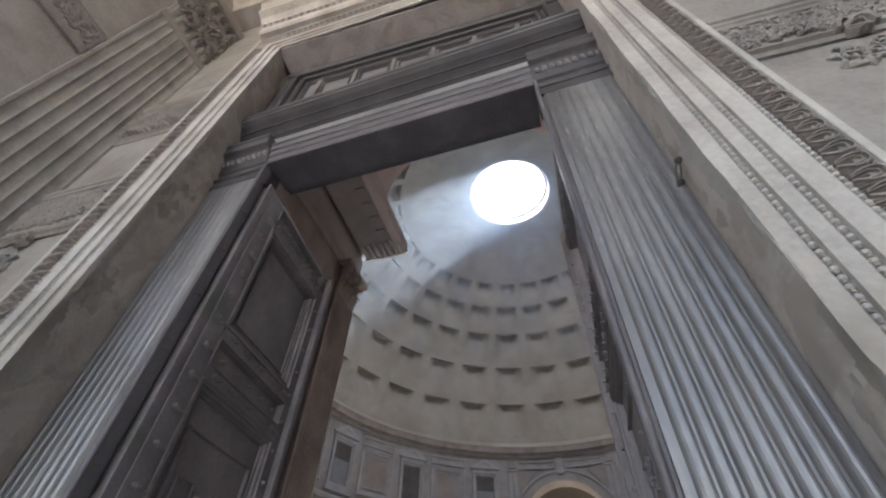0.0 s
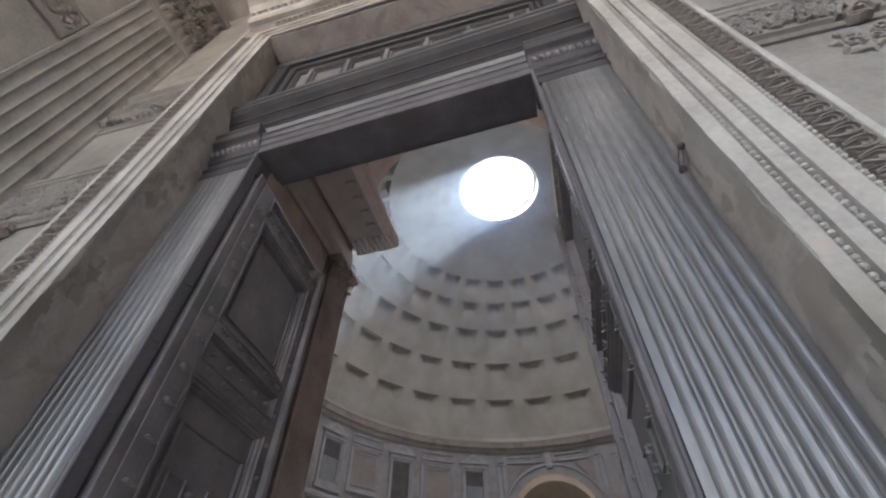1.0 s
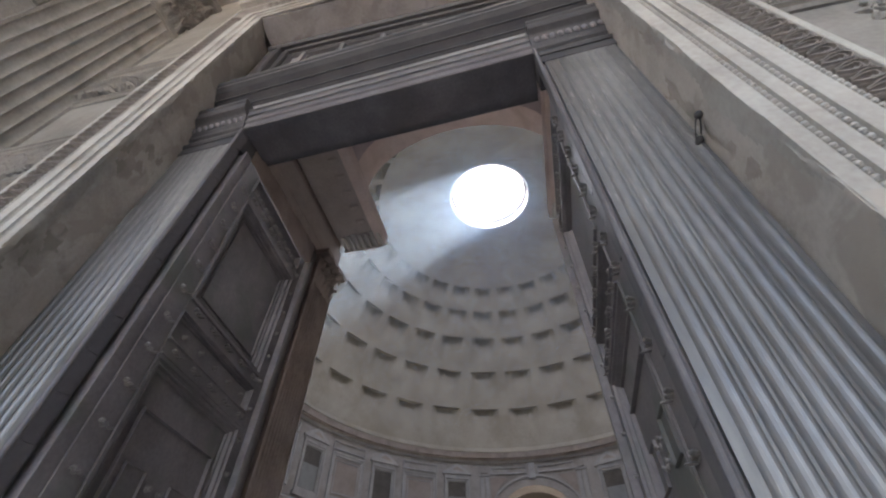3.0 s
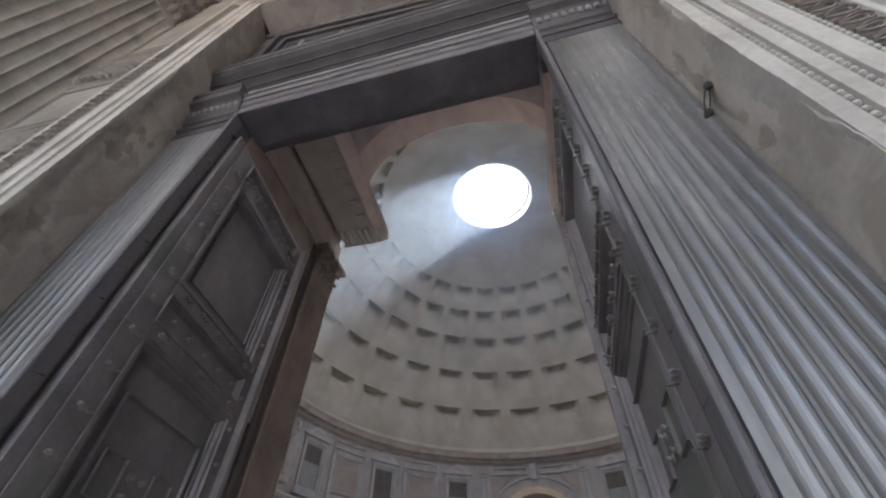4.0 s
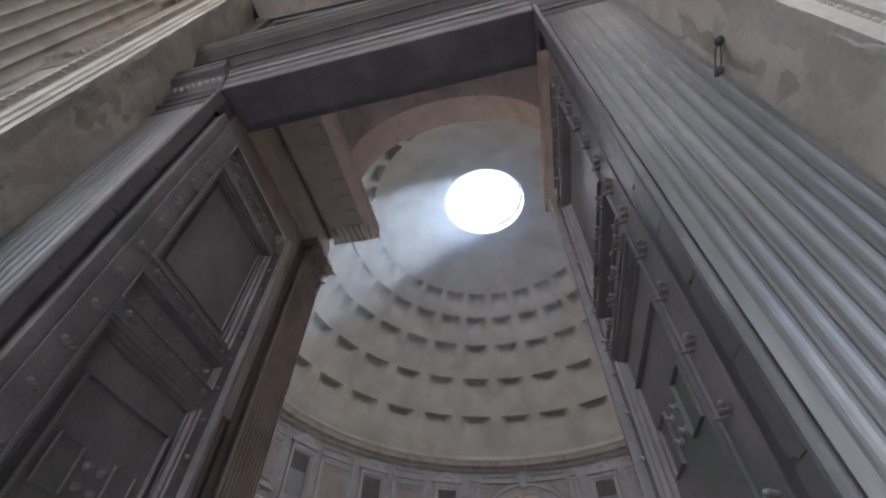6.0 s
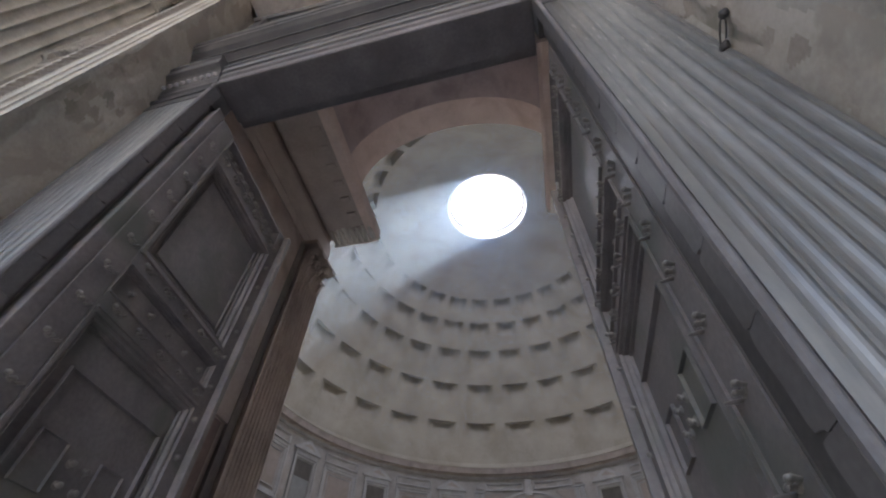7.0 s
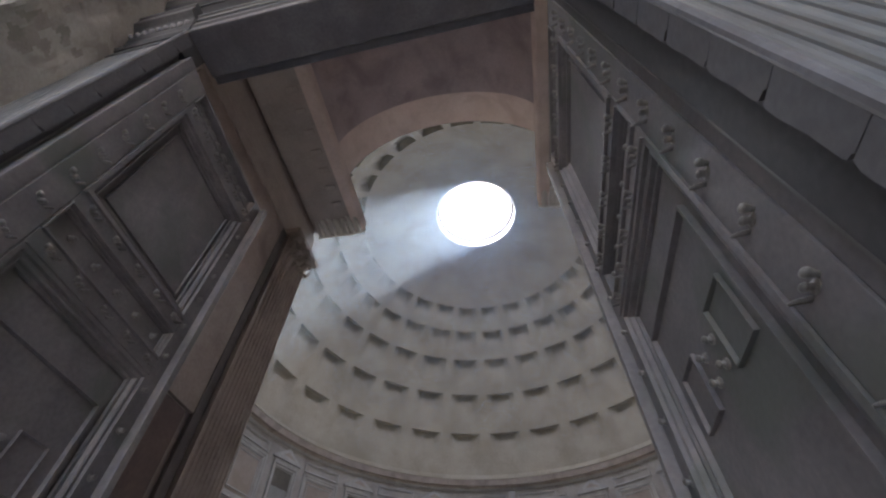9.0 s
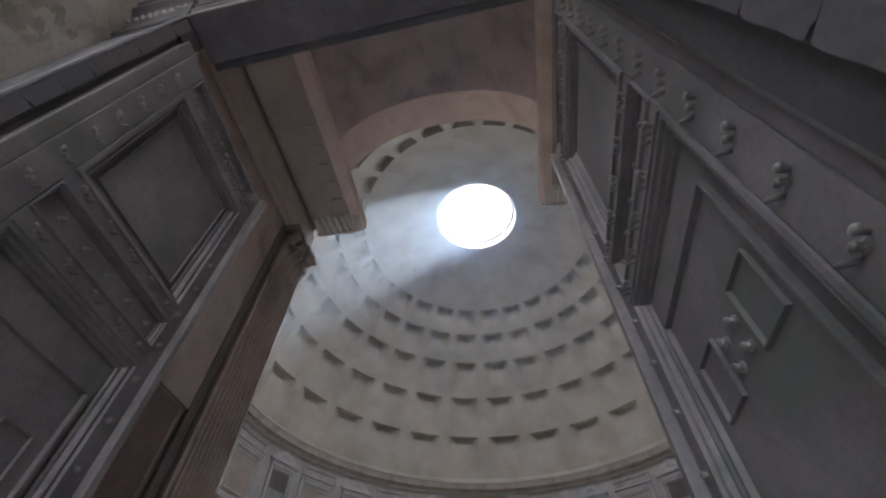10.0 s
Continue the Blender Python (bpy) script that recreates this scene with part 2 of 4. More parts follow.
# cornice under the dome
ROSY = material("rosy_cornice_marble", [(0.20, 0.165, 0.15), (0.265, 0.222, 0.203), (0.32, 0.275, 0.25)], 0.75, scale=0.9, fine=9, bump=0.1, stain=(0.18, 0.145, 0.13), stain_scale=0.6)
CORNICE = [(R + .1, 21.12), (R - .28, 21.14), (R - .32, 21.3), (R - .62, 21.32), (R - .64, 21.4), (R - .68, 21.88), (R + .1, 21.9)]
structure("cornice", ring(CORNICE), ROSY, "brown moulded marble cornice ring under the dome", "cornice")
structure("cornice_lip", ring([(R - .66, 21.885), (R - .73, 21.89), (R - .75, 21.925), (R - .73, 21.96), (R - .55, 22.0), (R + .1, 22.8), (R + .1, 21.91), (R - .6, 21.905)]), CONCRETE, "pale rounded lip along the top of the cornice", "trim")
structure("cornice_bed", ring([(R + .1, 20.95), (R - .12, 20.95), (R - .2, 21.04), (R - .26, 21.135), (R + .1, 21.12)]), ATTIC_TRIM, "grey bed moulding under the cornice", "trim")

# ---- entrance passage ----
def arch_block(half, r, zc, ztop, y0, y1, n=24, bend=0.0):
    """A block over a passage with a round arch cut out of it."""
    bm = bmesh.new()
    cols = []
    xs = [-half] + [-r * math.cos(math.pi * i / n) for i in range(n + 1)] + [half]
    zs = [zc] + [zc + r * math.sin(math.pi * i / n) for i in range(n + 1)] + [zc]
    for x, z in zip(xs, zs):
        cols.append([bm.verts.new((x, y, h)) for y in ((math.sqrt(bend ** 2 - x * x) if bend else y0), y1) for h in (z, ztop)])
    for a, b in zip(cols, cols[1:]):
        bm.faces.new((a[0], b[0], b[1], a[1]))
        bm.faces.new((a[2], a[3], b[3], b[2]))
        bm.faces.new((a[0], a[2], b[2], b[0]))
        bm.faces.new((a[1], b[1], b[3], a[3]))
    for c in (cols[0], cols[-1]):
        bm.faces.new((c[0], c[1], c[3], c[2]))
    return bm


PW = 3.68
VAULT = material("brown_plaster", [(0.36, 0.30, 0.312), (0.455, 0.385, 0.40), (0.54, 0.46, 0.48)], 0.85, scale=1.1, fine=14, bump=0.1, stain=(0.30, 0.246, 0.258))
structure("entrance_arch", arch_block(6.0, 3.25, 13.7, 22.0, -23.72, -22.1), PALE, "plain plastered arch from the entrance into the rotunda", "arch", True)
structure("entrance_vault", arch_block(6.0, 2.85, 12.55, 22.0, -27.525, -23.73), VAULT, "dark brown barrel vault over the entrance passage", "ceiling", True)
for side, nm in ((-1, "wall_passage_east"), (1, "wall_passage_west")):
    a, b = sorted((side * PW, side * 6.0))
    structure(nm, box(boxed(a, b, -27.29, -23.74, 0, 12.55), a, b, -23.735, -22.12, 0, 13.7), BROWN, "brown marble side wall of the entrance passage", "wall")
structure("wall_behind_grille", boxed(-4.2, 4.2, -27.75, -27.53, 6.765, 22.0), BROWN, "solid wall above the doorway", "wall")

YL = -28.27
# porch front wall round the doorway, with plaster reveals
for side, nm in ((-1, "wall_porch_east"), (1, "wall_porch_west")):
    a, b = sorted((side * (2.48 if side > 0 else 2.63), side * 3.05))
    c, d = sorted((side * 3.05, side * 5.6))
    structure(nm, box(boxed(a, b, -28.46 if side > 0 else -28.385, -27.3, 0, 14.5), c, d, -28.46 if side > 0 else YL, -27.3, 0, 14.5), PLASTER, "worn plastered masonry beside the bronze doorway", "wall")
structure("wall_door_head", boxed(-2.47, 2.47, -28.38, -27.76, 9.85, 14.5), PLASTER, "worn plastered masonry over the doorway", "wall")

# porch: side walls, roof and back columns stay out of view
for side, nm in ((-1, "wall_anta_east"), (1, "wall_anta_west")):
    a, b = sorted((side * 4.72, side * 5.6))
    # unseen lengths shape the light: longer west wall dims the left door
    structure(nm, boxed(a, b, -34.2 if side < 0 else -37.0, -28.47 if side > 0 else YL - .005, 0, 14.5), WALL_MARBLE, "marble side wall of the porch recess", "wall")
structure("ceiling_porch", boxed(-16, 16, -42, -27.3, 14.5, 15.2), TIMBER, "high dark timber porch ceiling", "ceiling")
for side, nm in ((-1, "wall_porch_end_east"), (1, "wall_porch_end_west")):
    a, b = sorted((side * 5.61, side * 27.0))
    structure(nm, boxed(a, b, -28.46, -21.0, 0, 30), MARBLE, "marble block wall behind the porch", "wall")
# added out of view to cut light coming from the right
structure("wall_light_block", boxed(10, 10.6, -42, -28.47, 0, 14.5), WALL_MARBLE, "unseen plain wall added to keep light off the left side", "wall")
structure("ground", boxed(-400, 400, -400, -45, -0.35, -0.05), PAVING, "grey stone paving of the square outside", "ground")


# ---- bronze door frame ----
def fluted(x0, x1, yf, depth, z0, z1, n=7, ma=0.035, mb=0.035, wide=0.42, deep=0.6, top=(1, 1, 1)):
    """A pilaster shaft with round flutes on its front face."""
    pr = [(x0, yf + depth), (x0, yf)]
    w = x1 - x0
    p = (w - ma - mb) / n
    for i in range(n):
        c = x0 + ma + p * (i + 0.5)
        h = p * wide
        pr += [(c - h * math.cos(math.pi * k / 8), yf + h * deep * math.sin(math.pi * k / 8)) for k in range(9)]
    pr += [(x1, yf), (x1, yf + depth)]
    zs = [z0 + (z1 - z0 - .1) * k / 8 for k in range(9)] + [z1 - .06, z1 - .03, z1]
    bm = bmesh.new()
    sink = [1] * 6 + list(top) + [.8 * top[2], .45 * top[2], 0.02]
    rows = [[bm.verts.new((x, yf + (y - yf) * (q if 1 < i < len(pr) - 2 else 1), z)) for i, (x, y) in enumerate(pr)] for z, q in zip(zs, sink)]
    for a, b in zip(rows, rows[1:]):
        for k in range(len(pr)):
            bm.faces.new((a[k], a[(k + 1) % len(pr)], b[(k + 1) % len(pr)], b[k]))
    bm.faces.new(rows[0])
    bm.faces.new(rows[-1][::-1])
    return bm


def moulding_x(profile, x0, x1):
    """A straight moulding along x: profile of (y, z)."""
    return sweep(bmesh.new(), profile, [((x, 0, 0), (0, 1, 0), (0, 0, 1)) for x in (x0, x1)])


frame_thing = thing("bronze_door_frame", "tall dark bronze door frame with fluted pilasters and a moulded entablature", "door frame", at=(0, -27.7, 0))
FY = -28.05
for side in (-1, 1):
    x0, x1 = sorted((side * 1.775, side * 2.452))
    ma, mb = (0.04, 0.02) if side > 0 else (0.02, 0.04)
    part("pilaster_shaft", fluted(x0, x1, FY, 0.3, 0.35, 6.119, 7, ma, mb, top=(.85, .6, .38)), BRONZE_PILASTER, frame_thing, "fluted silvery bronze pilaster shaft")
    part("pilaster_base", moulding_x([(FY + .3, 0), (FY - .1, 0), (FY - .1, .14), (FY - .06, .18), (FY - .08, .24), (FY - .03, .3), (FY, .35), (FY + .3, .35)], x0, x1), BRONZE, frame_thing)
    c0, c1 = sorted((side * 1.71, side * 2.47))
    cap = part("capital", moulding_x([(FY + .3, 6.12), (FY - .006, 6.12), (FY - .006, 6.262), (FY - .02, 6.262), (FY - .04, 6.29), (FY - .02, 6.33), (FY, 6.34), (FY, 6.42), (FY - .03, 6.44), (FY - .04, 6.48), (FY - .05, 6.5), (FY - .09, 6.64), (FY - .11, 6.66), (FY - .17, 6.69), (FY - .18, 6.80), (FY - .2, 6.82), (FY - .2, 6.86), (FY + .3, 6.86)], c0, c1), BLACK_BRONZE, frame_thing)
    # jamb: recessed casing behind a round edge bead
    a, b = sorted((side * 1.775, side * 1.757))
    # recess shade put into the bronze tone, deeper on the right side
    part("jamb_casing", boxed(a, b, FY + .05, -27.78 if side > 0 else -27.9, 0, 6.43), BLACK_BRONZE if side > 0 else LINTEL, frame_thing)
    a, b = sorted((side * 1.774, side * 1.755))
    part("jamb_groove", boxed(a, b, FY + .03, FY + .052, 0, 6.43), BRONZE, frame_thing)
part("lintel", moulding_x([(-27.50, 6.43), (-27.58, 6.43), (-27.59, 6.40), (FY + .0, 6.40), (FY - .02, 6.42), (FY - .02, 6.50), (FY - .045, 6.52), (FY - .045, 6.62), (FY - .07, 6.64), (FY - .07, 6.72), (FY - .085, 6.74), (FY - .09, 6.76), (-27.50, 6.76)], -1.708, 1.708), LINTEL, frame_thing)
for z, out in ((6.402, .012), (6.515, .045), (6.622, .07), (6.727, .094)):
    part("lintel_fillet", moulding_x([(FY + .05, z), (FY - out, z), (FY - out - .004, z + .008), (FY - out, z + .018), (FY + .05, z + .018)], -1.706, 1.706), WORN_FRIEZE if z > 6.6 else BRONZE, frame_thing, "worn fillet")
part("frieze", moulding_x([(-27.7, 6.765), (FY - .02, 6.765), (FY - .025, 6.83), (FY - .015, 6.85), (FY - .015, 7.06), (-27.7, 7.06)], -1.708, 1.708), WORN_FRIEZE, frame_thing, "paler worn bronze frieze")
for side in (-1, 1):
    a, b = sorted((side * 1.71, side * 2.47))
    part("frieze", boxed(a, b, FY - .02, -27.7, 6.865, 7.06), BRONZE_PILASTER, frame_thing, "paler worn bronze frieze")
# down-sloping face; its shade is put into the near-black colour
part("cornice", moulding_x([(-27.76, 7.065), (FY + .0, 7.065), (FY - .02, 7.09), (FY - .08, 7.2), (FY - .19, 7.34), (FY - .2, 7.36), (-27.76, 7.36)], -2.47, 2.47), SHADE_BRONZE, frame_thing)
for z, y in ((7.13, FY - .04), (7.26, FY - .128)):
    part("cornice_bead", moulding_x([(y + .03, z), (y - .014, z - .004), (y - .02, z + .008), (y - .012, z + .022), (y + .03, z + .03)], -2.468, 2.468), BLACK_BRONZE, frame_thing)
part("cornice_lip", moulding_x([(-27.76, 7.364), (FY - .205, 7.364), (FY - .23, 7.385), (FY - .225, 7.40), (FY - .255, 7.42), (FY - .25, 7.44), (FY - .275, 7.45), (FY - .275, 7.52), (-27.76, 7.62)], -2.47, 2.47), BLACK_BRONZE, frame_thing)
for z, y in ((7.505, FY - .285), (7.425, FY - .26)):
    part("lip_edge", moulding_x([(y + .02, z), (y, z), (y - .003, z + .009), (y + .02, z + .018)], -2.468, 2.468), WORN_FRIEZE, frame_thing, "worn bright edge of the cornice lip")

# grille over the entablature
grille = thing("transom_grille", "dark bronze panelled transom above the doorway", "grille", at=(0, -27.76, 8))
GZ0, GZ1, GX = 7.7, 9.84, 2.46
for z0, z1 in ((GZ0, GZ0 + .2), (GZ1 - .22, GZ1)):
    part("rail", moulding_x([(-27.77, z0), (-27.95, z0), (-27.98, z0 + .05), (-27.9, z0 + .1), (-27.94, z0 + .15), (-27.94, z1), (-27.77, z1)], -GX, GX), BLACK_BRONZE, grille)
for side in (-1, 1):
    a, b = sorted((side * GX, side * (GX - .2)))
    part("stile", boxed(a, b, -27.93, -27.77, GZ0 + .2, GZ1 - .22, 0.02), BLACK_BRONZE, grille)


# ---- door leaves ----
def mesh_of(name, bm, mat, smooth=False):
    me = bpy.data.meshes.new(name)
    bmesh.ops.recalc_face_normals(bm, faces=bm.faces[:])
    bm.to_mesh(me)
    bm.free()
    if smooth:
        me.polygons.foreach_set("use_smooth", [True] * len(me.polygons))
        me.set_sharp_from_angle(angle=radians(45))
    me.materials.append(mat)
    return me


def put(name, me, m, parent, label=""):
    """One more object on a shared mesh, as a part of parent."""
    ob = new(name, me)
    ob.parent = parent
    base = Matrix.Translation(parent.location) if parent.type == "EMPTY" else Matrix.Identity(4)
    ob.matrix_parent_inverse = base.inverted()
    ob.matrix_basis = m
    if label:
        ob["label"] = label
    return ob


def turned(bm, prof, n=10, m=Matrix.Identity(4)):
    """A turned piece along +x: profile of (x, radius)."""
    rings = [[bm.verts.new(m @ Vector((x, r * math.cos(2 * math.pi * k / n), r * math.sin(2 * math.pi * k / n)))) for k in range(n)] for x, r in prof]
    for a, b in zip(rings, rings[1:]):
        for k in range(n):
            bm.faces.new((a[k], a[(k + 1) % n], b[(k + 1) % n], b[k]))
    bm.faces.new(rings[0][::-1])
    bm.faces.new(rings[-1])
    return bm


def stud_mesh():
    """An ornamental boss that sticks out along +x: a waisted knob with a cap on one side and a peg on the other."""
    bm = bmesh.new()
    turned(bm, [(-0.01, 0.024), (0.004, 0.024), (0.009, 0.013), (0.022, 0.012), (0.03, 0.016), (0.038, 0.015), (0.046, 0.006)], 10)
    up = Matrix.Translation((0.022, -0.036, 0.012)) @ Euler((0, 0, radians(-14))).to_matrix().to_4x4()
    turned(bm, [(-0.03, 0.008), (0.0, 0.012), (0.016, 0.017), (0.028, 0.014), (0.034, 0.005)], 8, up)
    low = Matrix.Translation((0.02, 0.04, -0.008)) @ Euler((0, 0, radians(10))).to_matrix().to_4x4()
    turned(bm, [(-0.03, 0.01), (0.0, 0.011), (0.03, 0.009), (0.044, 0.004)], 8, low)
    return bm


def scaled(bm, s):
    bm.transform(Matrix.Diagonal((s * .95, s * 1.12, s * .74, 1)))
    return bm


WORN_METAL = material("worn_bright_bronze", [(0.13, 0.115, 0.112), (0.20, 0.18, 0.172), (0.31, 0.285, 0.265)], 0.42, 0.4, scale=6, fine=60, bump=0.15, spec=0.5)
KNOB = mesh_of("knob", turned(bmesh.new(), [(-0.01, 0.026), (0.004, 0.026), (0.008, 0.015), (0.018, 0.012), (0.026, 0.019), (0.036, 0.018), (0.044, 0.006)], 10), WORN_METAL, True)
STUD = mesh_of("stud", scaled(stud_mesh(), 1.0), WORN_METAL, True)


def panel_frame(xf, side, y0, y1, z0, z1, w, proud, depth):
    """A mitred moulding round a door panel, stepped in from its outer to its inner edge."""
    prof = [(0, -depth), (0, proud), (w * .24, proud * 1.0), (w * .28, -depth * .25), (w * .44, -depth * .22), (w * .52, -depth * .1), (w * .60, -depth * .25), (w * .64, -depth * .7), (w * .84, -depth * .66), (w * .88, -depth), (w, -depth)]
    bm = bmesh.new()
    n = Vector((-side, 0, 0))
    fr = [((xf, y, z), (0, a, b), n) for y, z, a, b in ((y0, z0, 1, 1), (y1, z0, -1, 1), (y1, z1, -1, -1), (y0, z1, 1, -1))]
    sweep(bm, prof, fr, True, True)
    return bm


def door_leaf(side):
    d = thing("bronze_door", "heavy dark bronze door leaf standing open, panelled and studded", "door", "pair of bronze doors", at=(side * 1.9, -27.6, 0))
    ys, zs = (0.05, -0.03) if side < 0 else (0, 0)
    xf, xb = side * 1.80, side * 1.94
    face = Matrix.Identity(4) if side < 0 else Matrix.Diagonal((-1, 1, 1, 1))

    def bx(y0, y1, z0, z1, proud, bevel=0.006):
        a, b = sorted((xf - side * proud, xb))
        return boxed(a, b, y0, y1, z0, z1, bevel)

    part("leaf_body", bx(-27.60, -25.95, 0.05, 6.38, -0.075), BRONZE, d)
    part("hinge_post", bx(-27.715, -27.606, 0.02, 6.41, -0.008, 0.012), BRONZE, d)
    part("hinge_stile", bx(-27.605, -27.40, 0.06, 6.375, 0.0), BRONZE, d)
    part("meeting_stile", bx(-26.10, -25.945, 0.06, 6.375, 0.0), BRONZE, d)
    part("astragal", bx(-25.985, -25.92, 0.06, 6.37, 0.075, 0.015), BRONZE, d)
    for z0, z1 in ((6.32, 6.37), (5.90, 6.07), (4.235, 4.38), (3.80, 3.945), (0.06, 0.5)):
        part("rail", bx(-27.395, -26.105, z0, z1, 0.0), BRONZE, d)
    part("studded_band", bx(-27.395, -26.105, 3.95, 4.23, -0.05), BRONZE, d)
    top = part("beaded_band", bx(-27.395, -26.105, 6.072, 6.318, -0.055), BRONZE, d)
    part("band_moulding", panel_frame(xf, side, -27.39, -26.11, 6.072, 6.318, 0.06, 0.016, 0.055), BRONZE, top)
    part("band_moulding", panel_frame(xf, side, -27.39, -26.11, 3.95, 4.23, 0.05, 0.012, 0.05), BRONZE, d)
    for z in (4.225, 3.945, 4.375, 3.80):
        a, b = sorted((xf - side * .026, xf + side * .02))
        part("rail_fillet", boxed(a, b, -27.385, -26.115, z - .004, z + .012, .003), BRONZE, d, "worn projecting fillet")
    up = part("upper_panel", bx(-27.28, -26.22, 4.5, 5.78, -0.07), BRONZE, d)
    part("panel_moulding", panel_frame(xf, side, -27.395, -26.105, 4.385, 5.895, 0.13, 0.014, 0.07), BRONZE, up)
    part("panel_moulding", panel_frame(xf + side * .07, side, -27.24, -26.26, 4.54, 5.74, 0.05, 0.02, 0.01), BRONZE, up)
    lo = part("lower_panel", bx(-27.29, -26.21, 0.6, 3.69, -0.065), BRONZE, d)
    part("panel_moulding", panel_frame(xf, side, -27.395, -26.105, 0.505, 3.795, 0.12, 0.010, 0.065), BRONZE, lo)
    part("panel_moulding", panel_frame(xf + side * .065, side, -27.22, -26.28, 0.72, 3.43, 0.06, 0.035, 0.01), BRONZE, lo)
    for y0, y1, z0, z1 in ((-27.13, -26.91, 2.76, 3.06), (-26.62, -26.40, 2.76, 3.06), (-27.13, -26.91, 1.2, 1.5), (-26.62, -26.40, 1.2, 1.5)):
        part("small_frame", panel_frame(xf + side * .065, side, y0, y1, z0, z1, 0.03, 0.024, 0.01), BRONZE, lo)
    for y in (-26.83, -26.70):
        for z in (2.97, 2.84, 1.41, 1.28):
            put("knob", KNOB, Matrix.Translation((xf + side * .06, y, z)) @ face, lo)
    for k in range(17):
        put("stud", STUD, Matrix.Translation((xf, -27.50 if side < 0 else -27.51, (1.0 if side < 0 else 1.05) + 0.306 * k)) @ face, d)
    for k in range(16):
        put("stud", KNOB, Matrix.Translation((xf, -26.07, 1.05 + 0.33 * k)) @ face, d)
    for z in (4.31, 3.87):
        for k in range(5):
            put("stud", STUD, Matrix.Translation((xf, -27.25 + 0.262 * k, z)) @ face, d)
    for k in range(5):
        put("stud", KNOB, Matrix.Translation((xf + side * .045, -27.2 + 0.24 * k, 4.09)) @ face, d)
    for k in range(6):
        put("stud", STUD, Matrix.Translation((xf, -27.3 + 0.225 * k, 5.985)) @ face, d)
    # raised beads along the band under the top edge
    bead = mesh_of("bead", turned(bmesh.new(), [(0.0, 0.03), (0.018, 0.03), (0.034, 0.02), (0.042, 0.006)], 8), WORN_METAL, True)
    for k in range(9):
        put("bead", bead, Matrix.Translation((xf + side * .05, -27.28 + 0.13 * k, 6.20)) @ face @ Matrix.Diagonal((1, 1.5, .8, 1)), top)
    d.location = d.location + Vector((0, ys, zs))
    d.rotation_euler.z = radians(3.4 if side < 0 else -0.9)
    d.scale.y = 1.08
    return d


for s in (-1, 1):
    door_leaf(s)

# worn bronze plates along the jambs, with broken corners
def jamb_plate(h, seed):
    rnd = random.Random(seed)
    bm = bmesh.new()
    c = 0.010 + rnd.random() * 0.016
    w = 0.10 + rnd.random() * 0.010
    pr = [(0, 0.0005), (w - c * 2.2, 0.0005), (w - c * 1.6, c * .5), (w - c * .3, c * .8), (w, c * 1.8), (w - .004, h * .45), (w + .002, h * .8), (w, h - c), (w - c * .5, h - .0005), (0, h - .0005)]
    sweep(bm, pr, [((x, 0, 0), (0, 1, 0), (0, 0, 1)) for x in (-.012, .012)])
    return bm


PLATES = [mesh_of("jamb_plate", jamb_plate(0.2975, k), LINTEL) for k in range(4)]
for side in (-1, 1):
    for k in range(21):
        put("jamb_plate", PLATES[(k * 7 + (side > 0)) % 4], Matrix.Translation((side * 1.715, FY + (.005 if side < 0 else -.025), 0.06 + 0.30 * k)), frame_thing)
    part("jamb_bead", sweep(bmesh.new(), [(0.022 * math.cos(2 * math.pi * k / 10), 0.022 * math.sin(2 * math.pi * k / 10)) for k in range(10)], [((side * 1.722, FY - (.008 if side < 0 else .036), z), (1, 0, 0), (0, 1, 0)) for z in (0.35, 6.40)]), LINTEL, frame_thing)

# egg row on the capitals
EGG = mesh_of("egg", turned(bmesh.new(), [(0, 0.042), (0.012, 0.041), (0.03, 0.026), (0.037, 0.006)], 10), BRONZE, True)
for x0 in (-2.42, 1.78):
    for k in range(9):
        put("egg", EGG, Matrix.Translation((x0 + 0.082 * k, FY - .066, 6.575)) @ Euler((radians(14), 0, radians(-90))).to_matrix().to_4x4() @ Matrix.Diagonal((1.0, .72, 1.3, 1)), frame_thing)

# the whole frame stands a little askew to the axis of the passage
frame_thing.matrix_basis = pose(-.055, -27.575, 0, 0, 0, -2.4) @ Matrix.Diagonal((1.032, 1, 1.03, 1))

# panels of the transom
part("transom_back", boxed(-2.3, 2.3, -27.80, -27.765, 7.9, 9.65), BRONZE, grille, "dull grey panes behind the bronze bars")
for inset, proud in ((0.0, .15), (.16, .11)):
    part("inner_moulding", sweep(bmesh.new(), [(0, 0), (0, proud), (.03, proud + .02), (.055, proud), (.06, proud * .5), (.10, proud * .55), (.13, proud * .2), (.13, 0)], [((x, -27.80, z), (a, 0, b), (0, -1, 0)) for x, z, a, b in ((-2.27 + inset, 8.0 + inset, 1, 1), (2.27 - inset, 8.0 + inset, -1, 1), (2.27 - inset, 9.63 - inset, -1, -1), (-2.27 + inset, 9.63 - inset, 1, -1))], True, True), BLACK_BRONZE, grille)
for k in range(6):
    x = -1.75 + 0.70 * k
    part("bar", boxed(x - .035, x + .035, -27.86, -27.80, 8.32, 9.32, 0.012), BRONZE, grille, "worn paler bronze bar")
